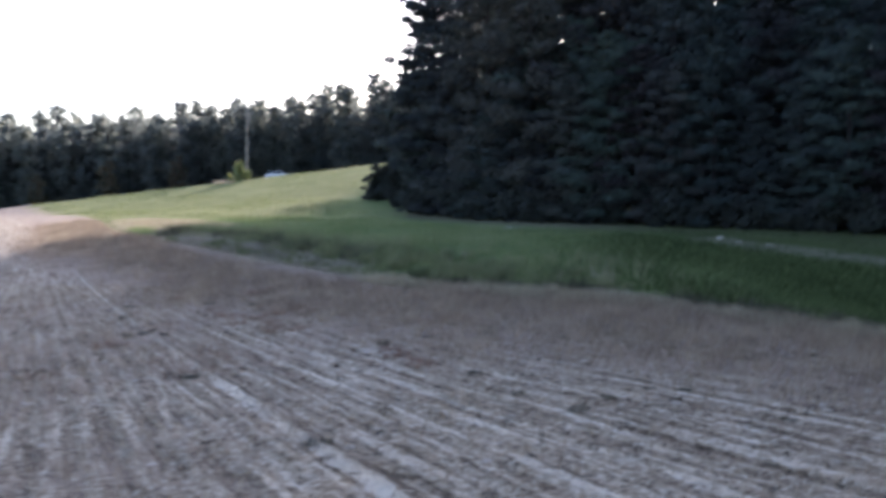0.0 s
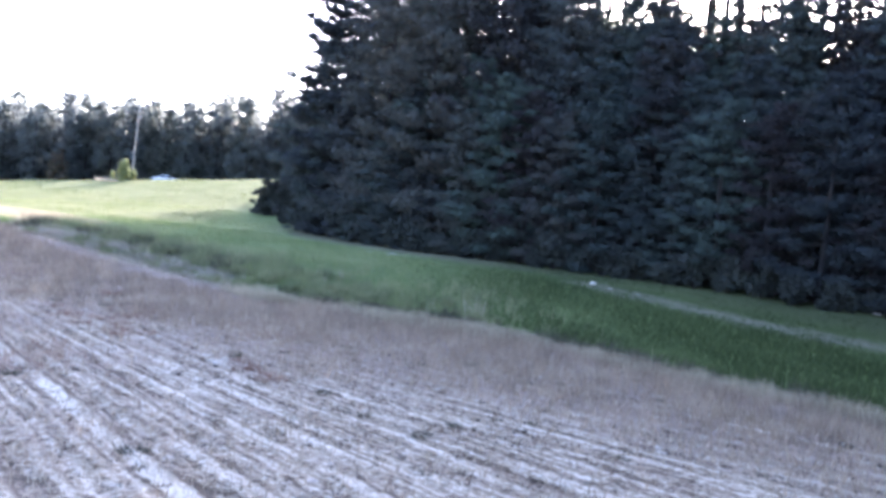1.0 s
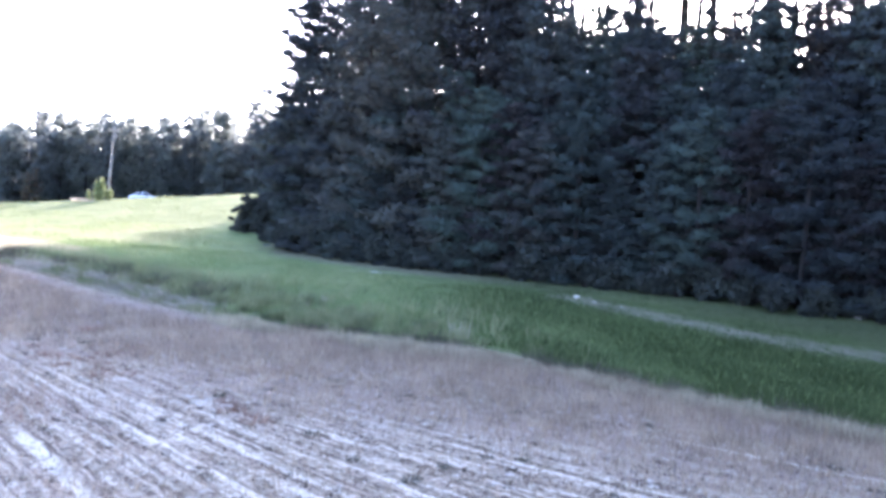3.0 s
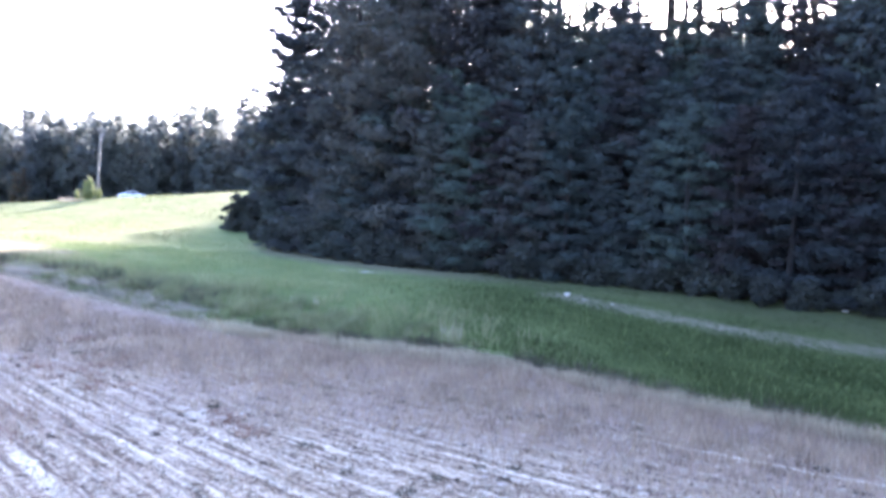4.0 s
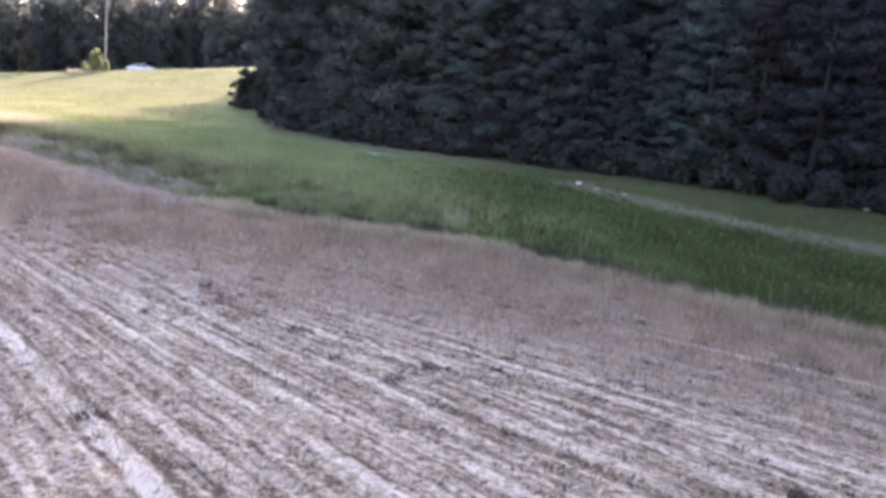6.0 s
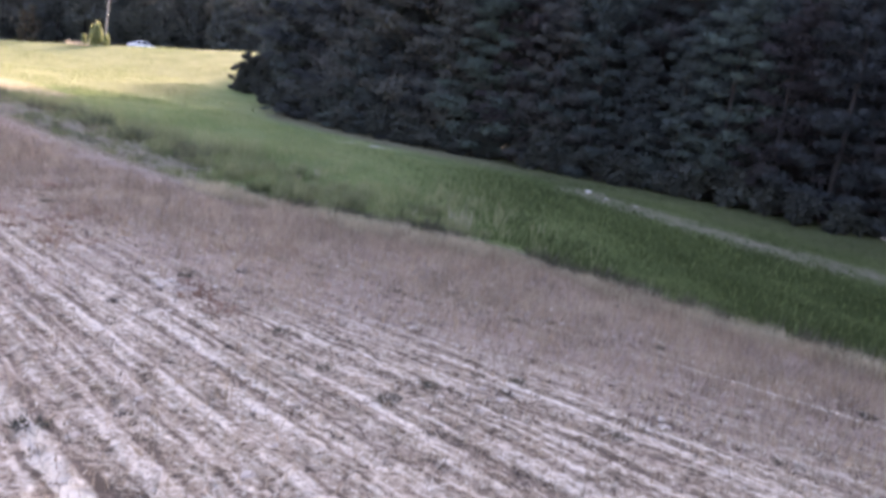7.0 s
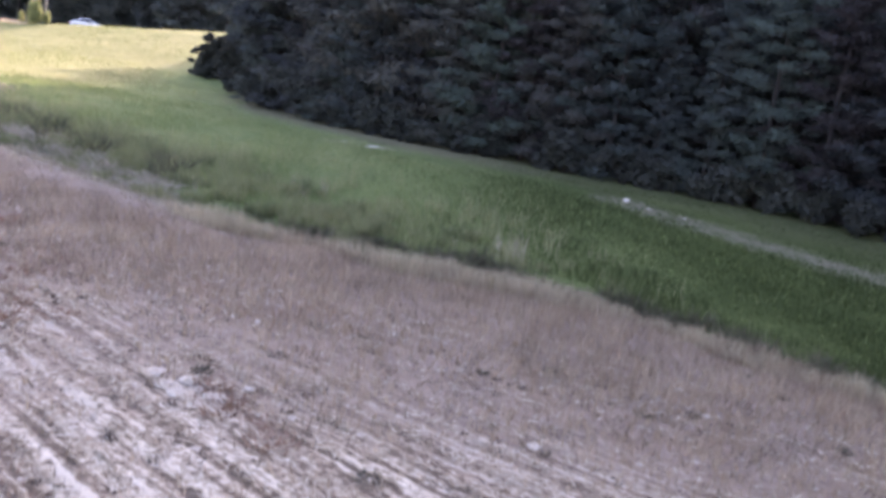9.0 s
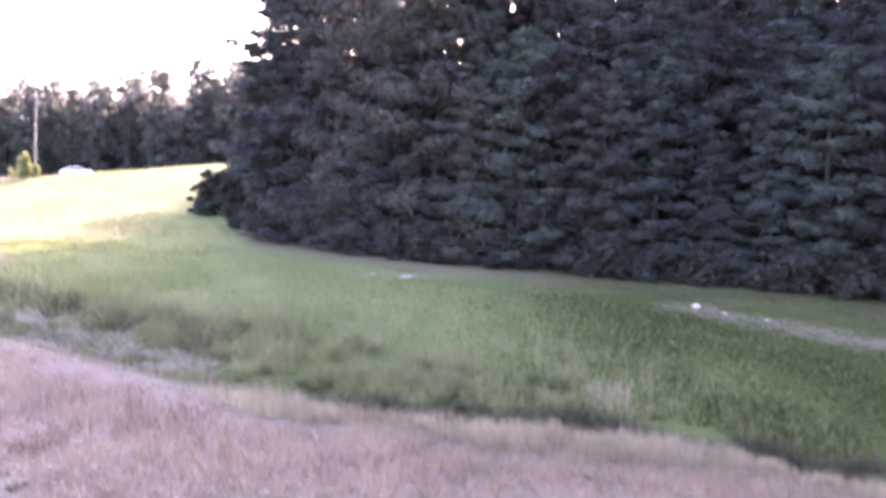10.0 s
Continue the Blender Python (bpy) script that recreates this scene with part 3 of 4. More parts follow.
def build_wood():
    r = random.Random(11)
    g = "pines of the wood"
    tall_label = "tall dark pine with a full crown at the wood's edge"
    edge_label = "young dark pine with layered boughs down to the ground"
    back_label = "tall slender pine with a bare trunk and high crown"
    tall_kinds = [plant("pine_tree", HOLD, pine_meshes(20 + k, 26.0, 5.2, 1.5, 130, 56, 0.46, 0.07, 0.38, pad=0.98, per_metre=0.85), ("trunk", "crown"), tall_label, "tree", g) for k in range(2)]
    deep_kinds = [plant("pine_tree", HOLD, pine_meshes(24 + k, 26.0, 5.6, 2.5, 120, 18, 0.75, 0.13, 0.38, pad=0.95, per_metre=0.9), ("trunk", "crown"), tall_label, "tree", g) for k in range(2)]
    edge_kinds = [plant("pine_tree", HOLD, pine_meshes(30 + k, 14.0, 4.0, 0.5, 70, 84, 0.38, 0.052, 0.52, pad=0.82, per_metre=0.85), ("trunk", "crown"), edge_label, "tree", g) for k in range(4)]
    back_kinds = [plant("pine_tree", HOLD, pine_meshes(40 + k, 17.5 + 10.0 * k, 4.4 - 1.0 * k, 5.0 + 13.5 * k, 70 - 35 * k, 16, 0.6, 0.12, 0.5, pad=0.75), ("trunk", "crown"), back_label, "tree", g) for k in range(2)]
    high = [plant("pine_tree", HOLD, pine_meshes(44, 35.0, 4.9, 24.5, 75, 18, 0.68, 0.13, 0.35, pad=0.9), ("trunk", "crown"), back_label, "tree", g)]
    used = set()

    def put(kinds, x, y, size):
        if kinds is tall_kinds and (float(past_woods(x, y)) > 11 or y < 34):
            kinds = deep_kinds
        ob = kinds[int(abs(x * 7.3 + y * 3.1)) % len(kinds)]
        m = stand(x, y, (x * 37.0 + y * 61.0) % 360, size, 0.05)
        if ob.name in used:
            copy_thing(ob, m)
        else:
            ob.matrix_world = m
            used.add(ob.name)

    # the corner and the tall trees of the near end
    for x, y, s in ((-6.6, 75.5, 0.5), (-3.2, 72.5, 1.0), (-3.6, 90.0, 0.9), (-0.5, 99.0, 0.95), (-1.0, 66.5, 1.08), (2.5, 62.0, 1.0), (6.0, 60.0, 1.1), (-3.5, 79.0, 1.0), (9.5, 58.0, 0.95), (1.5, 72.0, 1.1), (5.5, 68.5, 1.1), (9.5, 65.0, 0.9), (12.5, 61.5, 0.85), (0.0, 69.5, 1.05), (4.0, 65.0, 1.0), (7.8, 62.5, 1.05), (10.5, 70.0, 1.0), (16.0, 64.0, 0.72)):
        put(tall_kinds, x, y, s)
    corner = plant("pine_tree", HOLD, pine_meshes(27, 25.0, 5.4, 3.2, 120, 80, 0.5, 0.08, 0.62, pad=0.78, per_metre=1.2), ("trunk", "crown"), "tall broad-crowned dark pine at the wood's outer corner", "tree", g)
    corner.matrix_world = stand(-6.1, 70.0, 40, 1.0, 0.05)
    side = plant("pine_tree", HOLD, pine_meshes(28, 12.5, 4.0, 3.6, 65, 80, 0.46, 0.08, 0.4, pad=0.8, per_metre=1.1), ("trunk", "crown"), "half-grown dark pine with spreading boughs at the wood's outer corner", "tree", g)
    side.matrix_world = stand(-7.4, 72.5, 10, 1.0, 0.05)
    # young trees that close the edge down to the grass
    for x, back, s in ((-6.9, 3.6, 0.58), (-5.2, 3.4, 0.78), (-4.2, 2.8, 0.9), (-2.8, 3.2, 0.85), (-1.2, 2.4, 1.0), (1.0, 2.8, 0.9), (3.2, 2.6, 1.0), (5.2, 2.7, 0.95),
                       (7.4, 2.5, 1.05), (9.4, 2.8, 0.95), (11.4, 2.5, 1.0), (13.6, 2.9, 1.05), (15.6, 2.6, 0.95), (17.8, 2.8, 1.05), (19.9, 2.6, 1.0), (22.2, 2.7, 1.05),
                       (24.4, 2.6, 1.0), (26.8, 2.8, 1.1), (29.2, 2.6, 1.0), (31.6, 2.8, 1.05), (33.5, 2.7, 1.1), (36.0, 2.8, 1.0), (38.5, 3, 1.1), (41, 3, 1.1), (44, 3, 1.1), (47, 3, 1.1), (50, 3, 1.1)):
        put(edge_kinds, x, wood_line(x) + back / 0.8, s * r.uniform(0.95, 1.05))
    put(edge_kinds, -8.0, 78.0, 0.55)
    put(edge_kinds, -9.2, 82.0, 0.42)
    # added behind the corner, hidden, to shape the wood's shadow on the meadow
    for x, y, s in ((-12.2, 97.0, 0.62), (-11.8, 104.0, 0.8), (-9.5, 93.0, 0.72), (-8.2, 88.0, 0.75), (-10.2, 99.0, 0.7)):
        put(edge_kinds, x, y, s)
    for x in np.arange(9, 40, 2.7):
        put(edge_kinds, x + r.uniform(-0.7, 0.7), wood_line(x) + 8 + r.uniform(-1, 1), r.uniform(1.05, 1.25))
    for x in np.arange(12, 42, 3.6):
        put(deep_kinds, x + r.uniform(-0.8, 0.8), wood_line(x) + 14 + r.uniform(-1, 1), r.uniform(0.56, 0.64))
    for x, y, s in ((13.8, 57.0, 0.68), (16.6, 60.5, 0.72), (17.3, 56.8, 0.62), (18.9, 64.5, 0.76), (31.5, 50.5, 0.74), (19.0, 58.0, 0.68), (21.2, 62.5, 0.72), (23.8, 57.5, 0.68), (10.8, 63.0, 0.9), (27.5, 56.0, 0.78), (30.5, 60.0, 0.8), (33.5, 54.0, 0.78), (25.5, 53.0, 0.66), (29.8, 52.5, 0.72), (36.0, 57.0, 0.8), (19.8, 56.0, 0.62), (24.6, 64.0, 0.75), (26.8, 60.5, 0.78), (22.0, 56.0, 0.64)):
        put(tall_kinds, x, y, s)
    # out of view on the right, added to darken that side of the meadow
    for x, y in ((38, 35), (41, 29), (40, 22), (41, 14), (40, 6)):
        put(back_kinds, x, y, r.uniform(0.85, 1.0))
    unseen_row = [plant("pine_tree", HOLD, pine_meshes(46, 26.0, 5.6, 2.5, 75, 9, 1.1, 0.24, 0.38, pad=1.1, per_metre=0.8), ("trunk", "crown"), "tall dark pine out of view, added to shade the meadow", "tree", g)]
    # unseen row past the right side, added to keep sky light off the meadow
    for k in range(20):
        put(unseen_row, 31.0 + 1.9 * (k % 3) - 0.1 * k, 23.0 - 2.5 * k, 1.3 + 0.05 * (k % 4))
    # the rows behind
    for row in range(2):
        for x in np.arange(-2 if row else 10, 58, 4.2):
            xx = x + r.uniform(-1.3, 1.3) + row
            yy = wood_line(xx) + 12 + row * 6.0 + r.uniform(-1.5, 1.5)
            put(back_kinds, xx, yy, r.uniform(0.9, 1.1))
    # high crowns, mostly out of view, placed to block sun flecks on the field
    for x in np.arange(0, 52, 3.1):
        put(high, x + r.uniform(-0.5, 0.5), wood_line(x) + 21 + r.uniform(-1, 1), r.uniform(0.95, 1.05))
    for x in np.arange(-1.5, 40, 3.3):
        put(high, x + r.uniform(-0.5, 0.5), wood_line(x) + 26 + r.uniform(-1, 1), r.uniform(0.95, 1.08))
    # further rear rows added out of view to close the last sun flecks
    for x in np.arange(17, 42, 3.0):
        put(high, x + r.uniform(-0.5, 0.5), wood_line(x) + 31 + r.uniform(-1, 1), r.uniform(1.02, 1.1))
        put(high, x + 1.5 + r.uniform(-0.5, 0.5), wood_line(x) + 36 + r.uniform(-1, 1), r.uniform(1.1, 1.18))
    for x, y, s in ((12.2, 58.5, 0.78), (30.0, 55.5, 0.8), (33.8, 60.0, 0.82), (14.6, 63.5, 0.8)):
        put(tall_kinds, x, y, s)
    # first two are hidden shadow casters for the meadow; the rest close gaps
    for x, y, s in ((-6.8, 93.0, 0.62), (-7.8, 101.0, 0.53), (12.2, 67.5, 0.98), (22.2, 65.5, 0.78), (17.8, 65.5, 0.74)):
        put(tall_kinds, x, y, s)
    for x in np.arange(14, 46, 2.9):
        put(back_kinds[:1], x + r.uniform(-0.6, 0.6), wood_line(x) + 17.5 + r.uniform(-1, 1), r.uniform(1.05, 1.16))
    for ob in tall_kinds + deep_kinds + edge_kinds + back_kinds + high + unseen_row:
        if ob.name not in used:
            raise RuntimeError("unused tree")


build_wood()


def build_undergrowth():
    r = random.Random(5)
    kinds = [plant("evergreen_shrub", HOLD, bush_meshes(60 + k, 2.6, 1.7, 11, 170, DARK_LEAVES, 0.2), ("stem", "foliage"),
                   "dark dense evergreen shrub under the edge of the pines", "shrub", "shrubs along the wood") for k in range(3)]
    spots = []
    x = -10.2
    while x < 40:
        spots.append((x + r.uniform(-0.3, 0.3), wood_line(x) + r.uniform(0.9, 2.2)))
        x += r.uniform(1.2, 1.9)
    for k, ob in enumerate(kinds):
        scatter(ob, spots[k::3], (0.6, 1.05), 70 + k)
    corner = plant("corner_shrub", HOLD, pine_meshes(66, 3.2, 2.0, 0.2, 75, 100, 0.36, 0.07, 0.3, DARK_LEAVES, pad=0.42, per_metre=1.6), ("trunk", "crown"),
                   "low bushy dark evergreen shrub at the wood's outer corner", "shrub", "shrubs at the corner")
    corner.matrix_world = stand(-13.0, 83.4, 20)
    copy_thing(corner, stand(-11.0, 82.2, 140, 0.95))


build_undergrowth()


# ---- the far wood beyond the road ----
def build_far_wood():
    r = random.Random(8)
    g = "trees of the far wood"
    # crowns beyond the road get the colours lightened for haze
    kinds = [plant("woodland_tree", HOLD, broadleaf_meshes(80 + k, 19.0 + 0.8 * k, 4.2, 320, 12, HAZED_LEAVES), ("trunk", "crown"),
                   "tall green woodland tree beyond the road, leaves lightened for haze", "tree", g) for k in range(3)]
    kinds += [plant("pine_tree", HOLD, pine_meshes(90 + k, 19.5, 3.9, 1.2, 110, 12, 0.7, 0.25, 0.4, HAZED_NEEDLES, pad=0.68, per_metre=1.1), ("trunk", "crown"),
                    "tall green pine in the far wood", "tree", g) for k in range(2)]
    autumn = plant("woodland_tree", HOLD, broadleaf_meshes(88, 13.0, 3.6, 160, 12, AUTUMN_LEAVES), ("trunk", "crown"),
                   "smaller brownish turning tree in the far wood", "tree", g)
    spots = []
    for row in range(3):
        for x in np.arange(-150, 30, 4.3):
            spots.append((x + r.uniform(-1.6, 1.6) + row * 2, 166 + row * 7 + r.uniform(-2, 2)))
    screen = plant("woodland_tree", HOLD, broadleaf_meshes(86, 18.0, 5.2, 170, 8, HAZED_LEAVES, (0.9, 0.4)), ("trunk", "crown"), "dense woodland tree deep in the far wood", "tree", g)
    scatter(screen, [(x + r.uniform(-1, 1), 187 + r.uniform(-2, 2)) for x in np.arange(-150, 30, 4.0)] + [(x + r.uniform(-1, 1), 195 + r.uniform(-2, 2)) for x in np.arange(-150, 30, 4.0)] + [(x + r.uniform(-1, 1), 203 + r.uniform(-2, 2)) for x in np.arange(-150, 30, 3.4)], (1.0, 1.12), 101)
    r.shuffle(spots)
    for k, ob in enumerate(kinds):
        scatter(ob, spots[k::5], (0.97, 1.11), 95 + k)
    for k, x in enumerate(np.arange(-150, -66, 6.0)):
        copy_thing(kinds[k % 3], stand(x + r.uniform(-2, 2), 197 + r.uniform(-2, 2), k * 50.0, r.uniform(1.2, 1.4)))
    scatter(autumn, [(-88.0, 162.0), (-72.0, 161.0), (-104.0, 161.0)], (0.8, 1.0), 3)


build_far_wood()


# ---- pole, bush and car on the crest ----
def build_pole():
    x, y = -39.1, 114.0
    ob = thing("utility_pole", (x, y, float(height(x, y)) - 0.1), "weathered wooden utility pole standing on the meadow's crest", "utility pole")
    lean = 0.4
    part("shaft", tubes_mesh("shaft", [tube([(0, 0, -0.5), (lean * 0.3, 0, 3.5), (lean * 0.7, 0, 7.5), (lean, 0, 10.4), (lean, 0, 10.45)], [0.12, 0.11, 0.095, 0.085, 0.02], 12)], POLE_WOOD), ob)
    bm = bmesh.new()
    bmesh.ops.create_cube(bm, size=1, matrix=Matrix.Translation((lean, -0.16, 9.8)) @ Matrix.Rotation(0.6, 4, "Z") @ Matrix.Diagonal((1.3, 0.1, 0.12, 1)))
    bmesh.ops.bevel(bm, geom=bm.edges[:], offset=0.012, segments=1, affect="EDGES")
    me = bpy.data.meshes.new("crossarm")
    bm.to_mesh(me)
    me.materials.append(POLE_WOOD)
    part("crossarm", me, ob)
    for s in (-0.5, 0.5):
        c = Vector((lean, -0.16, 9.86)) + Matrix.Rotation(0.6, 3, "Z") @ Vector((s, 0, 0))
        part("insulator", tubes_mesh("insulator", [tube([c, c + Vector((0, 0, 0.06)), c + Vector((0, 0, 0.1)), c + Vector((0, 0, 0.16)), c + Vector((0, 0, 0.18))], [0.02, 0.06, 0.04, 0.06, 0.01], 8)], GLAZE), ob)
    part("transformer_can", tubes_mesh("transformer_can", [tube([(lean + 0.24, 0, 8.6), (lean + 0.24, 0, 8.62), (lean + 0.24, 0, 9.3), (lean + 0.24, 0, 9.36)], [0.02, 0.13, 0.13, 0.03], 12)], STEEL), ob)


build_pole()


def build_crest_plants():
    for x, y, s, seed, label in ((-39.9, 113.0, 0.95, 101, "rounded yellow-green bush at the foot of the pole"),
                                 (-41.4, 113.0, 0.45, 102, "small pale bush near the pole's foot"),
                                 (-38.6, 113.3, 0.5, 103, "small leafy bush leaning from the pole's foot")):
        ob = plant("bush", HOLD, bush_meshes(seed, 3.6, 0.78, 12, 120, BUSH_LEAVES), ("stem", "foliage"), label, "bush")
        ob.matrix_world = stand(x, y, 30 * s, s)


    mound = tagged(new("dry_grass_mound", clump_mesh("dry_grass_mound", 250, 260, 0.55, 1.5, 0.07, 1.2, STRAW)), "low mound of pale dry grass beside the pole", "grass mound")
    mound.matrix_world = stand(-42.0, 112.8, 0)


build_crest_plants()


def build_car():
    x, y = -40.1, 132.0
    ob = thing("car", (x, y, float(height(x, 132)) + 0.66), "white saloon car standing on the country road", "car", turn=14)
    prof = [(-2.25, 0.35), (-2.28, 0.7), (-2.1, 0.92), (-1.55, 0.98), (-0.95, 1.4), (-0.3, 1.48), (0.45, 1.46), (1.15, 1.02), (1.95, 0.9), (2.2, 0.72), (2.25, 0.4), (2.0, 0.28), (-2.0, 0.28)]
    bm = bmesh.new()
    sides = []
    for s in (-1, 1):
        sides.append([bm.verts.new((px, s * (0.88 if pz < 1.0 else 0.66), pz)) for px, pz in prof])
    n = len(prof)
    bm.faces.new(sides[0])
    bm.faces.new(sides[1][::-1])
    for i in range(n):
        bm.faces.new((sides[0][i], sides[1][i], sides[1][(i + 1) % n], sides[0][(i + 1) % n]))
    bmesh.ops.recalc_face_normals(bm, faces=bm.faces[:])
    bmesh.ops.bevel(bm, geom=bm.edges[:], offset=0.05, segments=2, affect="EDGES")
    me = bpy.data.meshes.new("body")
    bm.to_mesh(me)
    me.materials.append(PAINT)
    part("body", me, ob)

    def panel(name, quad, mat, thick=0.02):
        q = [Vector(v) for v in quad]
        nrm = (q[1] - q[0]).cross(q[3] - q[0]).normalized() * thick
        verts = [tuple(v - nrm) for v in q] + [tuple(v + nrm) for v in q]
        part(name, mesh_of(name, verts, [(0, 1, 2, 3), (7, 6, 5, 4), (0, 4, 5, 1), (1, 5, 6, 2), (2, 6, 7, 3), (3, 7, 4, 0)], [mat]), ob)

    for s in (-1, 1):
        panel("side_window", [(-1.3, s * 0.865, 1.0), (-0.3, s * 0.865, 1.0), (-0.3, s * 0.70, 1.4), (-0.85, s * 0.70, 1.36)], CAR_GLASS)
        panel("side_window", [(-0.2, s * 0.865, 1.0), (0.95, s * 0.865, 1.0), (0.45, s * 0.70, 1.38), (-0.2, s * 0.70, 1.41)], CAR_GLASS)
        for wx in (-1.4, 1.4):
            wheel = part("wheel", tubes_mesh("wheel", [tube([(wx, s * 0.93, 0.3), (wx, s * 0.92, 0.3), (wx, s * 0.7, 0.3)], [0.22, 0.31, 0.31], 16)], RUBBER), ob)
            part("rim", tubes_mesh("rim", [tube([(wx, s * 0.945, 0.3), (wx, s * 0.94, 0.3), (wx, s * 0.9, 0.3)], [0.02, 0.2, 0.2], 12)], ALLOY), wheel)
        panel("headlight", [(2.21, s * 0.5, 0.62), (2.21, s * 0.78, 0.62), (2.18, s * 0.78, 0.74), (2.18, s * 0.5, 0.74)], LAMP_LENS, 0.04)
        panel("tail_light", [(-2.28, s * 0.5, 0.66), (-2.28, s * 0.8, 0.66), (-2.22, s * 0.8, 0.8), (-2.22, s * 0.5, 0.8)], TAIL_LENS, 0.04)
    panel("windscreen", [(1.1, -0.62, 1.06), (1.1, 0.62, 1.06), (0.52, 0.56, 1.44), (0.52, -0.56, 1.44)], CAR_GLASS)
    panel("rear_window", [(-1.5, -0.62, 1.02), (-1.5, 0.62, 1.02), (-1.0, 0.56, 1.39), (-1.0, -0.56, 1.39)], CAR_GLASS)


build_car()


# ---- stones and clods ----
def rock_mesh(name, seed, size, flat, mat):
    r = random.Random(seed)
    bm = bmesh.new()
    bmesh.ops.create_icosphere(bm, subdivisions=2, radius=1)
    for v in bm.verts:
        k = 1 + 0.5 * noise.noise(v.co * 1.6 + Vector((seed, 0, 0))) + r.uniform(-0.16, 0.16)
        v.co = Vector((v.co.x * size * k, v.co.y * size * 0.8 * k, v.co.z * size * flat * k))
    me = bpy.data.meshes.new(name)
    bm.to_mesh(me)
    me.materials.append(mat)
    return me


def build_stones():
    for x, y, s, flat in ((12.0, 43.9, 0.2, 0.6), (12.7, 43.0, 0.14, 0.2), (1.0, 51.0, 0.4, 0.22), (26.6, 42.4, 0.2, 0.6), (13.9, 42.0, 0.12, 0.2), (-0.6, 52.0, 0.2, 0.2)):
        ob = tagged(new("stone", rock_mesh("stone", int(x * 7), s, flat, ROCK)), "pale stone lying in the mown grass", "stone", "stones in the meadow")
        ob.matrix_world = pose(x, y, float(height(x, y)) + s * flat * 0.35, 0, 0, x * 40)


build_stones()


# ---- grass, stubble and weeds ----
def patches(r, n, x0, x1, y0, y1):
    return r.uniform(x0, x1, n), r.uniform(y0, y1, n)


def blade_field(name, x, y, tall, wide, lean, mat, r, label, category, lift=0.0):
    """Standing blades at the spots, as one body of stuff."""
    base = np.stack([x, y, height(x, y) - 0.03 + lift], -1)
    a = r.uniform(0, 2 * np.pi, len(x))
    bow = np.abs(r.normal(0, lean, len(x)))
    way = np.stack([np.cos(a) * bow * tall, np.sin(a) * bow * tall, tall], -1)
    b = r.uniform(0, 2 * np.pi, len(x))
    side = np.stack([np.cos(b), np.sin(b), np.zeros(len(x))], -1) * (wide * 0.5)[:, None]
    tagged(new(name, blades_mesh(name, base, way, side, mat)), label, category, kind="stuff")


def build_meadow():
    r = np.random.RandomState(21)
    x, y = patches(r, 360000, -24, 36, 16, 66)
    e, w = past_edge(x, y), past_woods(x, y)
    far = np.hypot(x - 1, y - 12)
    keep = (e > 1.0 + 0.3 * smooth(-5, 1, x) + ripple(x, y, 1.1, 8) * 0.8) & (w < 0.8) & (r.uniform(0, 1, len(x)) < smooth(-1.2, -6.2, w - 3.8 * smooth(4, 13, x))) & (r.uniform(0, 1, len(x)) < np.clip(30 / far, 0, 1) ** 1.3)
    keep &= (np.abs(y - np.interp(x, [p[0] for p in TRACK], [p[1] for p in TRACK], 99, 99)) > 2.2 * r.uniform(0, 1, len(x))) | (r.uniform(0, 1, len(x)) < 0.25)
    keep &= r.uniform(0, 1, len(x)) > 0.9 * tan_patch(x, y)
    x, y, e, w = x[keep], y[keep], e[keep], w[keep]
    clump = np.clip(0.6 + 0.8 * ripple(x, y, 0.9, 9) + 0.4 * ripple(x, y, 2.6, 10), 0.15, 1.6)
    tall = (0.1 + 0.16 * clump + 0.42 * np.exp(-e / 2.4) * clump) * r.uniform(0.6, 1.3, len(x)) * (1 - 0.55 * smooth(-7.5, -3.0, w))
    # share of blades in the dark green that stands in for shade
    shade_green = r.uniform(0, 1, len(x)) < 0.95 * smooth(-1, 12, x + 3.0 * ripple(x, y, 0.4, 38)) * smooth(32, 18, e)
    for name, some, mat, label in (("meadow_grass", ~shade_green, GRASS, "green unmown meadow grass with pale patches"), ("lush_grass", shade_green, SHADE_GREEN, "deep green grass of the lower meadow, darkened for shade")):
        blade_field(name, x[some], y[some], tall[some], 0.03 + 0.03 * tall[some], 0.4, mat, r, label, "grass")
    # tall seeding stems gathered in drifts over the lower meadow
    x, y = patches(r, 120000, -20, 20, 24, 54)
    e = past_edge(x, y)
    drift = ripple(x, y, 1.5, 44) + 0.8 * ripple(x, y, 3.4, 45)
    keep = (e > 1.2) & (r.uniform(0, 1, len(x)) < smooth(9.5, 2.0, e + 2.0 * ripple(x, y, 0.5, 46)) * smooth(12, 2, x) * smooth(0.05, 0.75, drift))
    x, y, e = x[keep], y[keep], e[keep]
    blade_field("tall_meadow_grass", x, y, r.uniform(0.35, 0.85, len(x)), np.full(len(x), 0.03), 0.22, SEEDING, r, "tall seeding grass in drifts over the lower meadow", "grass")
    x, y = patches(r, 70000, -75, -8, 60, 119)
    keep = (past_edge(x, y) > 0.5) & (past_woods(x, y) < 0) & (r.uniform(0, 1, len(x)) > 0.9 * tan_patch(x, y))
    x, y = x[keep], y[keep]
    tall = r.uniform(0.08, 0.22, len(x)) * np.clip(1 + ripple(x, y, 0.5, 12), 0.3, 2)
    # split near the shadow's edge: sunlit tone beyond, lighter meadow tone in shade
    hay = x + 1.5 * ripple(x, y, 0.5, 65) + r.normal(0, 1.2, len(x)) < -17
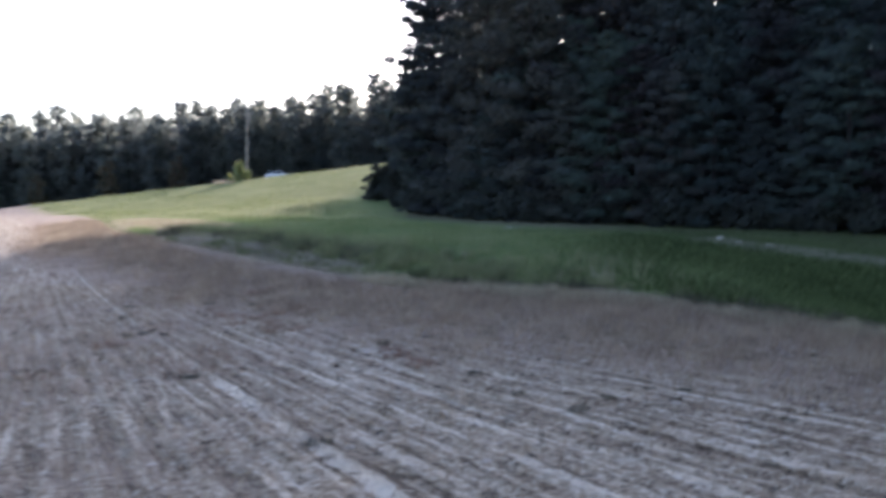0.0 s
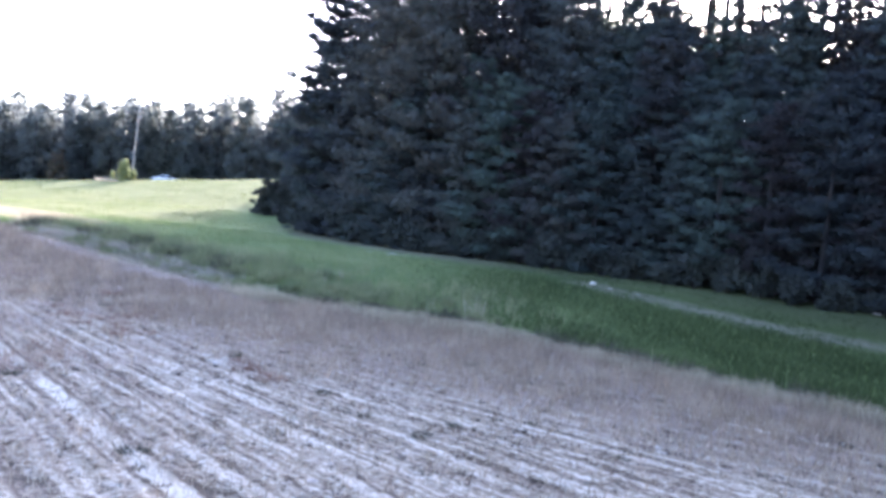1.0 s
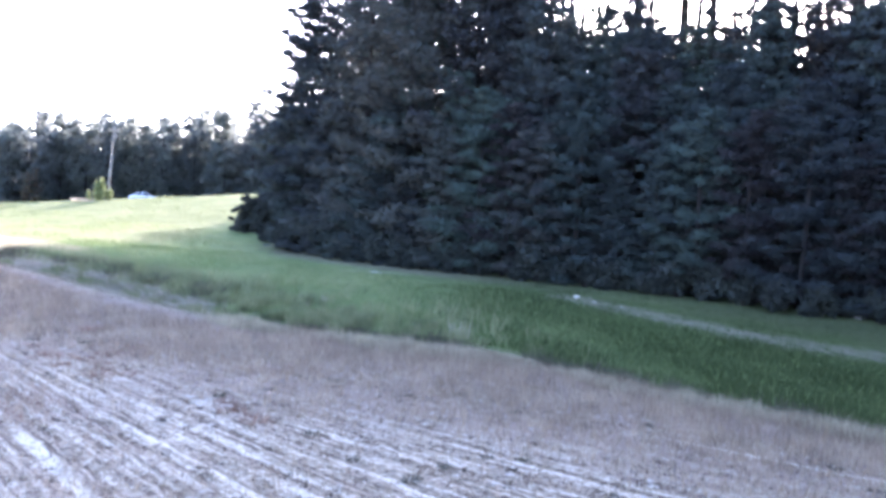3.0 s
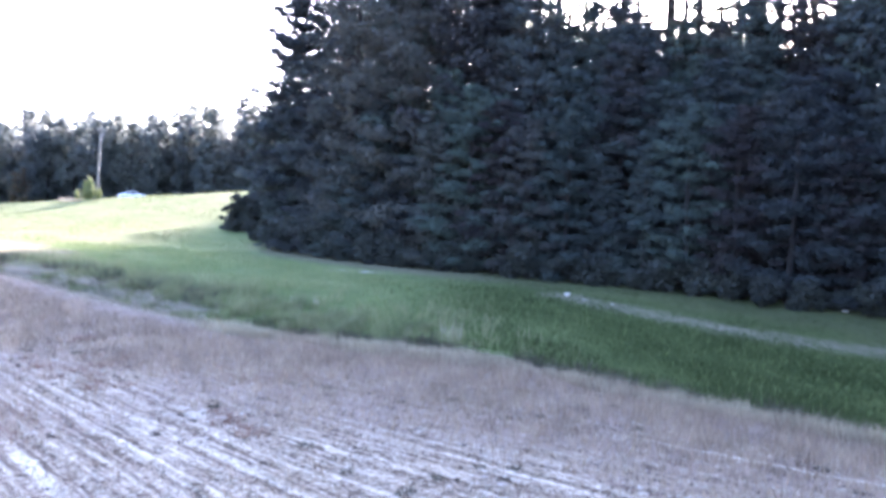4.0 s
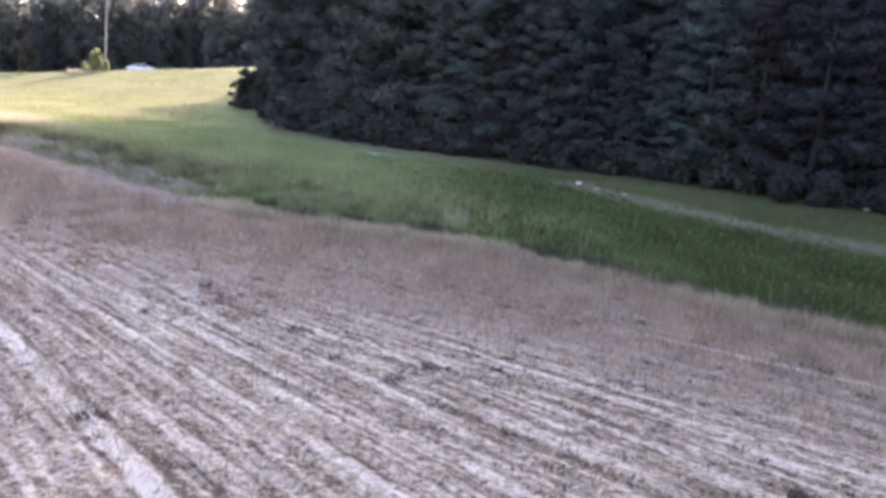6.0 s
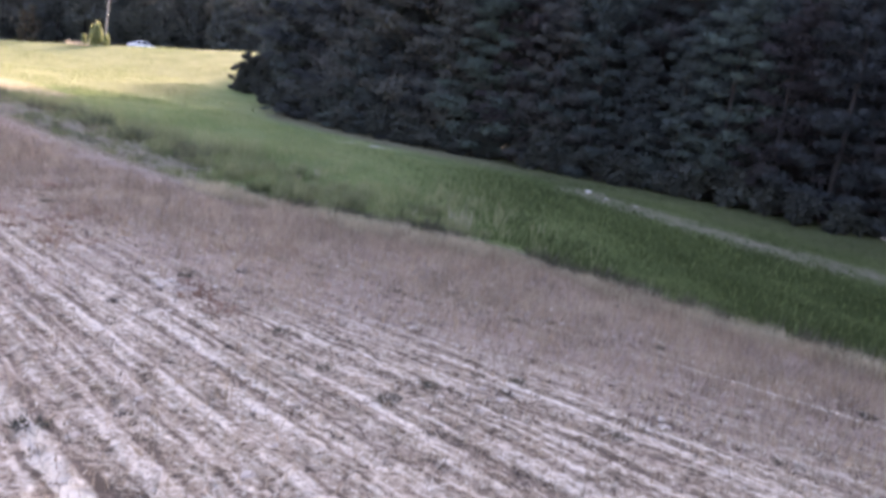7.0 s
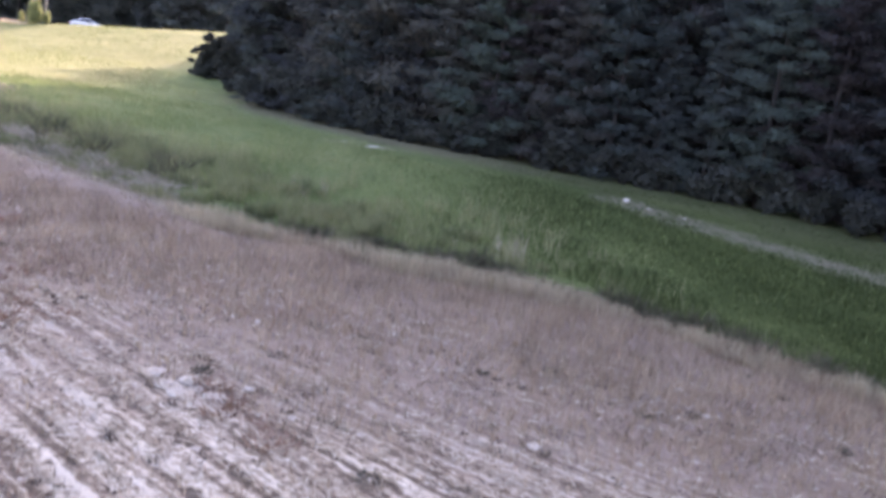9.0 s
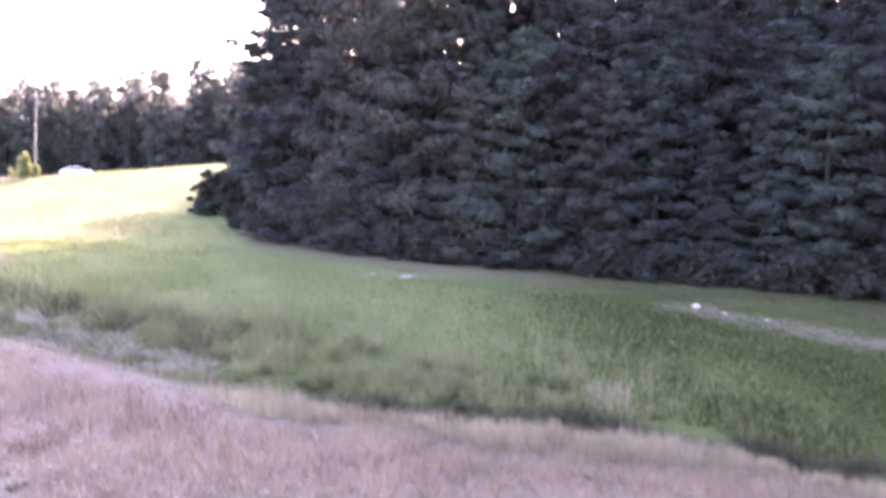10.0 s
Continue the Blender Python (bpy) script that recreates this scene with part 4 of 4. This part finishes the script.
    for name, some, mat, label in (("hay_grass", hay, HAY_SUNLIT, "short sunlit hay grass over the rising meadow"), ("mown_grass", ~hay, GRASS, "short green grass beside the wood's corner")):
        blade_field(name, x[some], y[some], tall[some], np.full(some.sum(), 0.06), 0.5, mat, r, label, "grass")


build_meadow()


def build_field_cover():
    r = np.random.RandomState(31)
    # brown dry weeds in a band along the edge
    x, y = patches(r, 520000, -34, 34, 8, 62)
    e = past_edge(x, y)
    thick = smooth(-9.2, -4.6, e + 1.8 * ripple(x, y, 0.5, 5) + 0.5 * smooth(6, 12, x) - 0.6 * smooth(-5, -9, x)) + 0.05
    thick = np.maximum(thick, 0.4 * smooth(-42.0, -41.0, row_phase(x, y)) * smooth(0, 5, x) * np.clip(0.8 + 0.6 * ripple(x, y, 1.2, 56), 0.1, 1.2))
    keep = (e < 0.1 + 0.3 * ripple(x, y, 1.7, 15) - 0.5 * smooth(-20, -17, x) * smooth(-2, -5, x)) & (r.uniform(0, 1, len(x)) < thick * (1 - 0.85 * smooth(0.3, 0.1, np.abs(row_phase(x, y) + 36.6)) * smooth(8, 10.5, x))) & (y > 8)
    x, y, e = x[keep], y[keep], e[keep]
    clump = np.clip(0.8 + 0.6 * ripple(x, y, 1.2, 14) + 0.4 * ripple(x, y, 4.0, 16), 0.3, 1.7)
    tall = (0.12 + 0.15 * clump ** 1.6 + 0.16 * smooth(-6.5, -1.0, e)) * r.uniform(0.6, 1.3, len(x))
    tall *= 1 - 0.7 * smooth(-20, -17, x) * smooth(-2, -5, x) * smooth(-2.6, -0.8, e)
    wide = 0.022 + 0.02 * r.uniform(0, 1, len(x))
    dull = 0.7 * ripple(x, y, 1.4, 52) + ripple(x, y, 3.4, 53) + r.normal(0, 0.4, len(x)) > 0.45 - 0.42 * smooth(-2, -8, x)
    for some, mat, label in ((~dull, DRY_WEED, "brown dried weeds standing along the field's edge"), (dull, DUN_WEED, "dull grey-brown weeds in patches along the field's edge")):
        blade_field("dry_weeds", x[some], y[some], tall[some] * (1.15 if mat is DUN_WEED else 1.0), wide[some], 0.45, mat, r, label, "weeds")
    # tan grass fringing the field
    x, y = patches(r, 900000, -20, 24, 18, 48)
    e = past_edge(x, y)
    keep = (e > -0.9 + 0.5 * ripple(x, y, 0.9, 27)) & (e < 0.1 + 0.12 * ripple(x, y, 1.7, 15)) & (r.uniform(0, 1, len(x)) < (0.75 + 0.4 * ripple(x, y, 1.0, 29)) * (1 - 0.97 * smooth(-3, -6, x)))
    x, y = x[keep], y[keep]
    blade_field("fringe_grass", x, y, r.uniform(0.22, 0.52, len(x)) * np.clip(1.0 + 0.55 * ripple(x, y, 2.2, 47) + 0.4 * ripple(x, y, 5.0, 48), 0.45, 1.7), np.full(len(x), 0.028), 0.3, FRINGE, r, "tan dry grass fringing the stubble field", "grass")
    # short bleached grass along the lip of the bank
    x, y = patches(r, 500000, -21, -3, 34, 50)
    e = past_edge(x, y)
    keep = (np.abs(e + 0.02 - 0.12 * ripple(x, y, 1.2, 63)) < 0.2) & (r.uniform(0, 1, len(x)) < np.clip(0.55 + 0.6 * ripple(x, y, 1.8, 64), 0.1, 1) * smooth(-3, -5, x))
    x, y = x[keep], y[keep]
    blade_field("lip_grass", x, y, r.uniform(0.06, 0.2, len(x)), np.full(len(x), 0.035), 0.5, STRAW, r, "short bleached grass along the bank's lip", "grass")
    # dry tan grass at the meadow's sunny lower end
    x, y = patches(r, 90000, -36, -14, 46, 68)
    keep = r.uniform(0, 1, len(x)) < tan_patch(x, y) * np.clip(0.7 + 0.5 * ripple(x, y, 1.1, 58), 0.1, 1)
    x, y = x[keep], y[keep]
    blade_field("tan_grass", x, y, r.uniform(0.1, 0.3, len(x)), np.full(len(x), 0.04), 0.4, FRINGE, r, "dry tan grass at the meadow's sunny lower end", "grass")
    # reddish dead weeds in drifts over the near field
    x, y = patches(r, 60000, -14, 3, 16, 36)
    e = past_edge(x, y)
    drift = ripple(x, y, 0.7, 59) + 0.8 * ripple(x, y, 2.0, 60) + 0.9 * np.exp(-np.hypot((x + 5.5) / 1.6, (y - 28.8) / 1.2)) + 0.9 * np.exp(-np.hypot((x + 7.2) / 1.2, (y - 23.6) / 1.2))
    keep = (e < -3.5) & (r.uniform(0, 1, len(x)) < smooth(0.3, 1.0, drift) * smooth(2, -3, x) * 0.75)
    x, y = x[keep], y[keep]
    blade_field("red_weeds", x, y, r.uniform(0.06, 0.22, len(x)), np.full(len(x), 0.026), 0.6, RUST_WEED, r, "thin reddish dead weeds in drifts over the stubble", "weeds")
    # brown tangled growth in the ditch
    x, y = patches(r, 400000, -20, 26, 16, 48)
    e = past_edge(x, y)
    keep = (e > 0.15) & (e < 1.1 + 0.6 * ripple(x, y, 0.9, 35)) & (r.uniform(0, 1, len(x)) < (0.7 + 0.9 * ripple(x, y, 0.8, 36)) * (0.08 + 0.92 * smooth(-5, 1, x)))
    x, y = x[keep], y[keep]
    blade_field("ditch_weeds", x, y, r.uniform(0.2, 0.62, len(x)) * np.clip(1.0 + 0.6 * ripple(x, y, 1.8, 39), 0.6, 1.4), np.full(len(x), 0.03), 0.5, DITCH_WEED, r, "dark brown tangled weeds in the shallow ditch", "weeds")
    # pale stubble standing in the crop rows
    x, y = patches(r, 420000, -24, 24, 8, 34)
    e, ph = past_edge(x, y), row_phase(x, y) + 0.12 * ripple(x, y, 1.5, 20)
    off = np.abs(ph - np.round(ph))
    keep = (e < -3) & (off < 0.1) & (r.uniform(0, 1, len(x)) < 0.35 + 0.4 * ripple(x, y, 0.9, 19))
    x, y = x[keep], y[keep]
    tall = r.uniform(0.05, 0.17, len(x))
    blade_field("crop_stubble", x, y, tall, np.full(len(x), 0.022), 0.35, STRAW, r, "cut pale crop stubble standing in rows", "stubble")
    # brown stems between the rows
    x, y = patches(r, 90000, -24, 24, 8, 34)
    e = past_edge(x, y)
    keep = (e < -5) & (r.uniform(0, 1, len(x)) < 0.4 + 0.6 * ripple(x, y, 0.7, 23) + 0.5 * smooth(-5, -10, x))
    x, y = x[keep], y[keep]
    blade_field("stubble_weeds", x, y, r.uniform(0.06, 0.24, len(x)), np.full(len(x), 0.024), 0.6, DRY_WEED, r, "thin brown weeds among the crop stubble", "weeds")
    # dark crowns of dead plants dotted over the soil
    cx, cy = patches(r, 5200, -20, 22, 9, 32)
    cx, cy = (np.repeat(v, 11) + r.normal(0, 0.055, 11 * 5200) for v in (cx, cy))
    keep = past_edge(cx, cy) < -5
    cx, cy = cx[keep], cy[keep]
    blade_field("dead_crowns", cx, cy, r.uniform(0.04, 0.1, len(cx)), np.full(len(cx), 0.03), 0.9, DEAD_CROWN, r, "dark dead plant crowns dotted over the soil", "plant residue")
    # straw lying flat
    x, y = patches(r, 170000, -24, 24, 8, 34)
    e, ph = past_edge(x, y), row_phase(x, y) + 0.2 * ripple(x, y, 0.8, 22)
    band = 0.1 + 0.9 * smooth(0.3, 0.08, np.abs(ph - np.round(ph)))
    keep = (e < -3.5) & (r.uniform(0, 1, len(x)) < band * (0.35 + 0.5 * ripple(x, y, 1.4, 24)))
    x, y = x[keep], y[keep]
    base = np.stack([x, y, height(x, y) + r.uniform(0.02, 0.06, len(x))], -1)
    a = r.uniform(0, 2 * np.pi, len(x))
    size = r.uniform(0.08, 0.26, len(x))
    way = np.stack([np.cos(a) * size, np.sin(a) * size, r.uniform(-0.02, 0.06, len(x))], -1)
    side = np.stack([-np.sin(a), np.cos(a), r.uniform(-0.3, 0.3, len(x))], -1) * r.uniform(0.012, 0.03, len(x))[:, None]
    tagged(new("straw_litter", blades_mesh("straw_litter", base, way, side, STRAW)), "bleached straw litter lying over the soil", "straw", kind="stuff")
    # grey dead brush where the bank bends
    x, y = patches(r, 60000, -21, -6, 36, 49)
    e = past_edge(x, y)
    keep = (e > 0.2) & (e < 2.2 + ripple(x, y, 0.8, 25)) & (r.uniform(0, 1, len(x)) < smooth(-7, -10, x) * (0.45 + 0.6 * ripple(x, y, 1.1, 26)))
    x, y = x[keep], y[keep]
    blade_field("dead_brush", x, y, r.uniform(0.15, 0.5, len(x)), np.full(len(x), 0.03), 0.9, GREY_BRUSH, r, "grey dead brush heaped along the bank", "brush")


build_field_cover()


def strew(name, meshes, spots, sizes, label, category, group, seed):
    r = random.Random(seed)
    for k, (x, y) in enumerate(spots):
        ob = tagged(new(name, meshes[k % len(meshes)]), label, category, group)
        ob.matrix_world = stand(x, y, r.uniform(0, 360), r.uniform(*sizes))


def build_clumps():
    r = random.Random(41)
    line = lambda x: float(np.interp(x, EDGE_X, EDGE_Y))
    dark = [clump_mesh("weed_clump", 200 + k, 90, 0.13, 0.16, 0.03, 0.8, DULL_WEED) for k in range(3)]
    spots = [(3.0, 18.5), (4.7, 20.2), (12.8, 19.0), (0.7, 21.4), (3.0, 25.8), (11.2, 27.2), (13.2, 18.6), (-2.2, 24.6)]
    while len(spots) < 44:
        x, y = r.uniform(-14, 18), r.uniform(11, 33)
        if past_edge(x, y) < -1.5:
            spots.append((x, y))
    strew("weed_clump", dark, spots, (0.7, 1.3), "small dull grey-brown weed growing in the stubble", "weed", "weed clumps in the stubble", 1)
    rust = [clump_mesh("rust_weed", 210 + k, 90, 0.17, 0.34, 0.025, 0.7, RUST_WEED) for k in range(2)]
    spots = [(-1.6, 23.3), (-1.0, 22.8), (-0.7, 22.2), (-1.9, 24.0), (-8.5, 28.5), (-9.4, 29.6), (-7.6, 27.2), (-10.2, 24.0), (-5.2, 26.5), (-11.6, 31.4), (-6.4, 30.2), (-6.6, 27.7), (-6.0, 26.2), (-6.8, 28.9), (-7.7, 30.1), (-7.2, 28.2), (-8.8, 32.6), (-6.2, 27.0)]
    strew("rust_weed", rust, spots, (0.8, 1.5), "reddish-brown dead weed tuft in the stubble field", "weed", "rust weeds in the field", 2)
    edge = [clump_mesh("edge_weed", 220 + k, 110, 0.5, 0.24, 0.04, 0.4, WEED) for k in range(3)]
    spots = [(0.0, 34.75), (0.15, 34.6), (-0.15, 34.65)]
    for k in range(120):
        x = r.uniform(-19, 6)
        spots.append((x, line(x) + r.uniform(0.0, 1.0) ** 1.6 * 4.0))
    strew("edge_weed", edge, spots, (0.4, 1.25), "leafy green weed along the meadow's lower bank", "weed", "weeds along the bank", 3)
    rank = [clump_mesh("edge_weed", 250 + k, 110, 0.56, 0.26, 0.04, 0.4, RANK) for k in range(3)]
    spots = []
    for k in range(46):
        x = r.uniform(-13, 1)
        spots.append((x, line(x) + 1.6 + r.uniform(0.0, 1.0) ** 1.5 * 3.4))
    strew("edge_weed", rank, spots, (0.45, 1.25), "rank dark green weed standing on the bank", "weed", "weeds along the bank", 8)
    heap = [clump_mesh("brush_clump", 260 + k, 130, 0.6, 0.42, 0.03, 0.5, DITCH_WEED) for k in range(3)]
    spots = [(-19.6, 46.9), (-19.0, 46.4), (-18.1, 46.0), (-17.4, 45.3)]
    for k in range(30):
        x = r.uniform(-20, -6)
        spots.append((x, line(x) + r.uniform(1.9, 3.6)))
    strew("brush_clump", heap, spots, (0.6, 1.5), "dark dead brush tangle on the ditch bank", "brush", "brush on the ditch bank", 9)
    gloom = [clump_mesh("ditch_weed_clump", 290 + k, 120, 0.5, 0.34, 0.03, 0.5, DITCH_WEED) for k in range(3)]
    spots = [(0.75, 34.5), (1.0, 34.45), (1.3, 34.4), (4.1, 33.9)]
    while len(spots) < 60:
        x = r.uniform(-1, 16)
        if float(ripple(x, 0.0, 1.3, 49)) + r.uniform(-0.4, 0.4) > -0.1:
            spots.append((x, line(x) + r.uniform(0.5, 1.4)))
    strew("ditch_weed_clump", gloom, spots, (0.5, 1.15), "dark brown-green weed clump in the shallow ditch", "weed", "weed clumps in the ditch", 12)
    tallweed = [clump_mesh("bank_weed", 296 + k, 70, 0.9, 0.42, 0.03, 0.28, RANK) for k in range(3)]
    spots = []
    for k in range(44):
        x = r.uniform(-19.5, -3)
        spots.append((x, line(x) + 2.0 + r.uniform(0.0, 1.0) * 2.6))
    strew("bank_weed", tallweed, spots, (0.55, 1.15), "tall dark green weed standing along the ditch bank", "weed", "tall weeds on the bank", 13)
    grey = [clump_mesh("dead_branch_tangle", 270 + k, 200, 0.34, 0.55, 0.024, 1.2, GREY_BRUSH) for k in range(3)]
    spots = [(-16.0, 44.6), (-15.2, 44.2), (-14.4, 43.8), (-13.6, 43.0), (-12.2, 41.9), (-11.4, 41.5), (-10.4, 40.6), (-9.6, 40.0), (-8.8, 39.6), (-12.9, 42.6), (-17.0, 45.2)]
    for k in range(40):
        x = r.uniform(-19.5, -5.5)
        spots.append((x, line(x) + 0.45 + r.uniform(0.0, 1.0) ** 1.5 * 1.6))
    strew("dead_branch_tangle", grey, spots, (0.6, 1.5), "pale grey tangle of dead brush on the bank", "brush", "dead brush on the bank", 10)
    seed = [clump_mesh("seeding_grass_clump", 280 + k, 46, 0.7, 0.32, 0.018, 0.3, SEEDING) for k in range(3)]
    spots = []
    for k in range(110):
        x = r.uniform(-14, 8)
        spots.append((x, line(x) + 1.3 + r.uniform(0.0, 1.0) ** 1.4 * 5.0))
    strew("seeding_grass_clump", seed, spots, (0.6, 1.2), "yellow-green seeding grass clump on the bank", "grass clump", "seeding grass on the bank", 11)
    pale = [clump_mesh("dry_grass_clump", 230 + k, 22, 0.8, 0.15, 0.022, 0.25, STRAW) for k in range(3)]
    spots = [(-0.4, 35.0)]
    for k in range(16):
        x = r.uniform(-14, 6)
        spots.append((x, line(x) + r.uniform(0.4, 5.5)))
    strew("dry_grass_clump", pale, spots, (0.45, 0.85), "pale dry seeding grass clump standing in the meadow", "grass clump", "dry grass clumps", 4)
    tall = [clump_mesh("dry_grass_clump", 240, 8, 1.3, 0.2, 0.028, 0.16, STRAW)]
    strew("dry_grass_clump", tall, [(4.8, 33.9), (5.25, 33.8)], (0.95, 1.05), "tall straw-coloured dry grass stalks on the bank", "grass clump", "dry grass clumps", 5)
    clods = [rock_mesh("soil_clod", 300 + k, 0.12, 0.3, CLOD) for k in range(4)]
    spots = [(-2.4, 23.7), (-2.15, 23.85), (-2.6, 23.95), (-1.8, 23.6), (-2.3, 24.2), (-2.9, 24.4), (-2.0, 23.3)]
    while len(spots) < 150:
        x, y = r.uniform(-14, 18), r.uniform(10, 30)
        if past_edge(x, y) < -3.5 and r.random() < 0.4 + 0.6 * float(ripple(x, y, 0.9, 33)):
            spots.append((x, y))
    strew("soil_clod", clods, spots[:7], (0.9, 1.9), "large pale clod of dry soil in the stubble", "soil clod", "soil clods in the field", 6)
    strew("soil_clod", clods, spots[7:], (0.4, 1.1), "pale clod of dry soil in the stubble", "soil clod", "soil clods in the field", 7)


build_clumps()
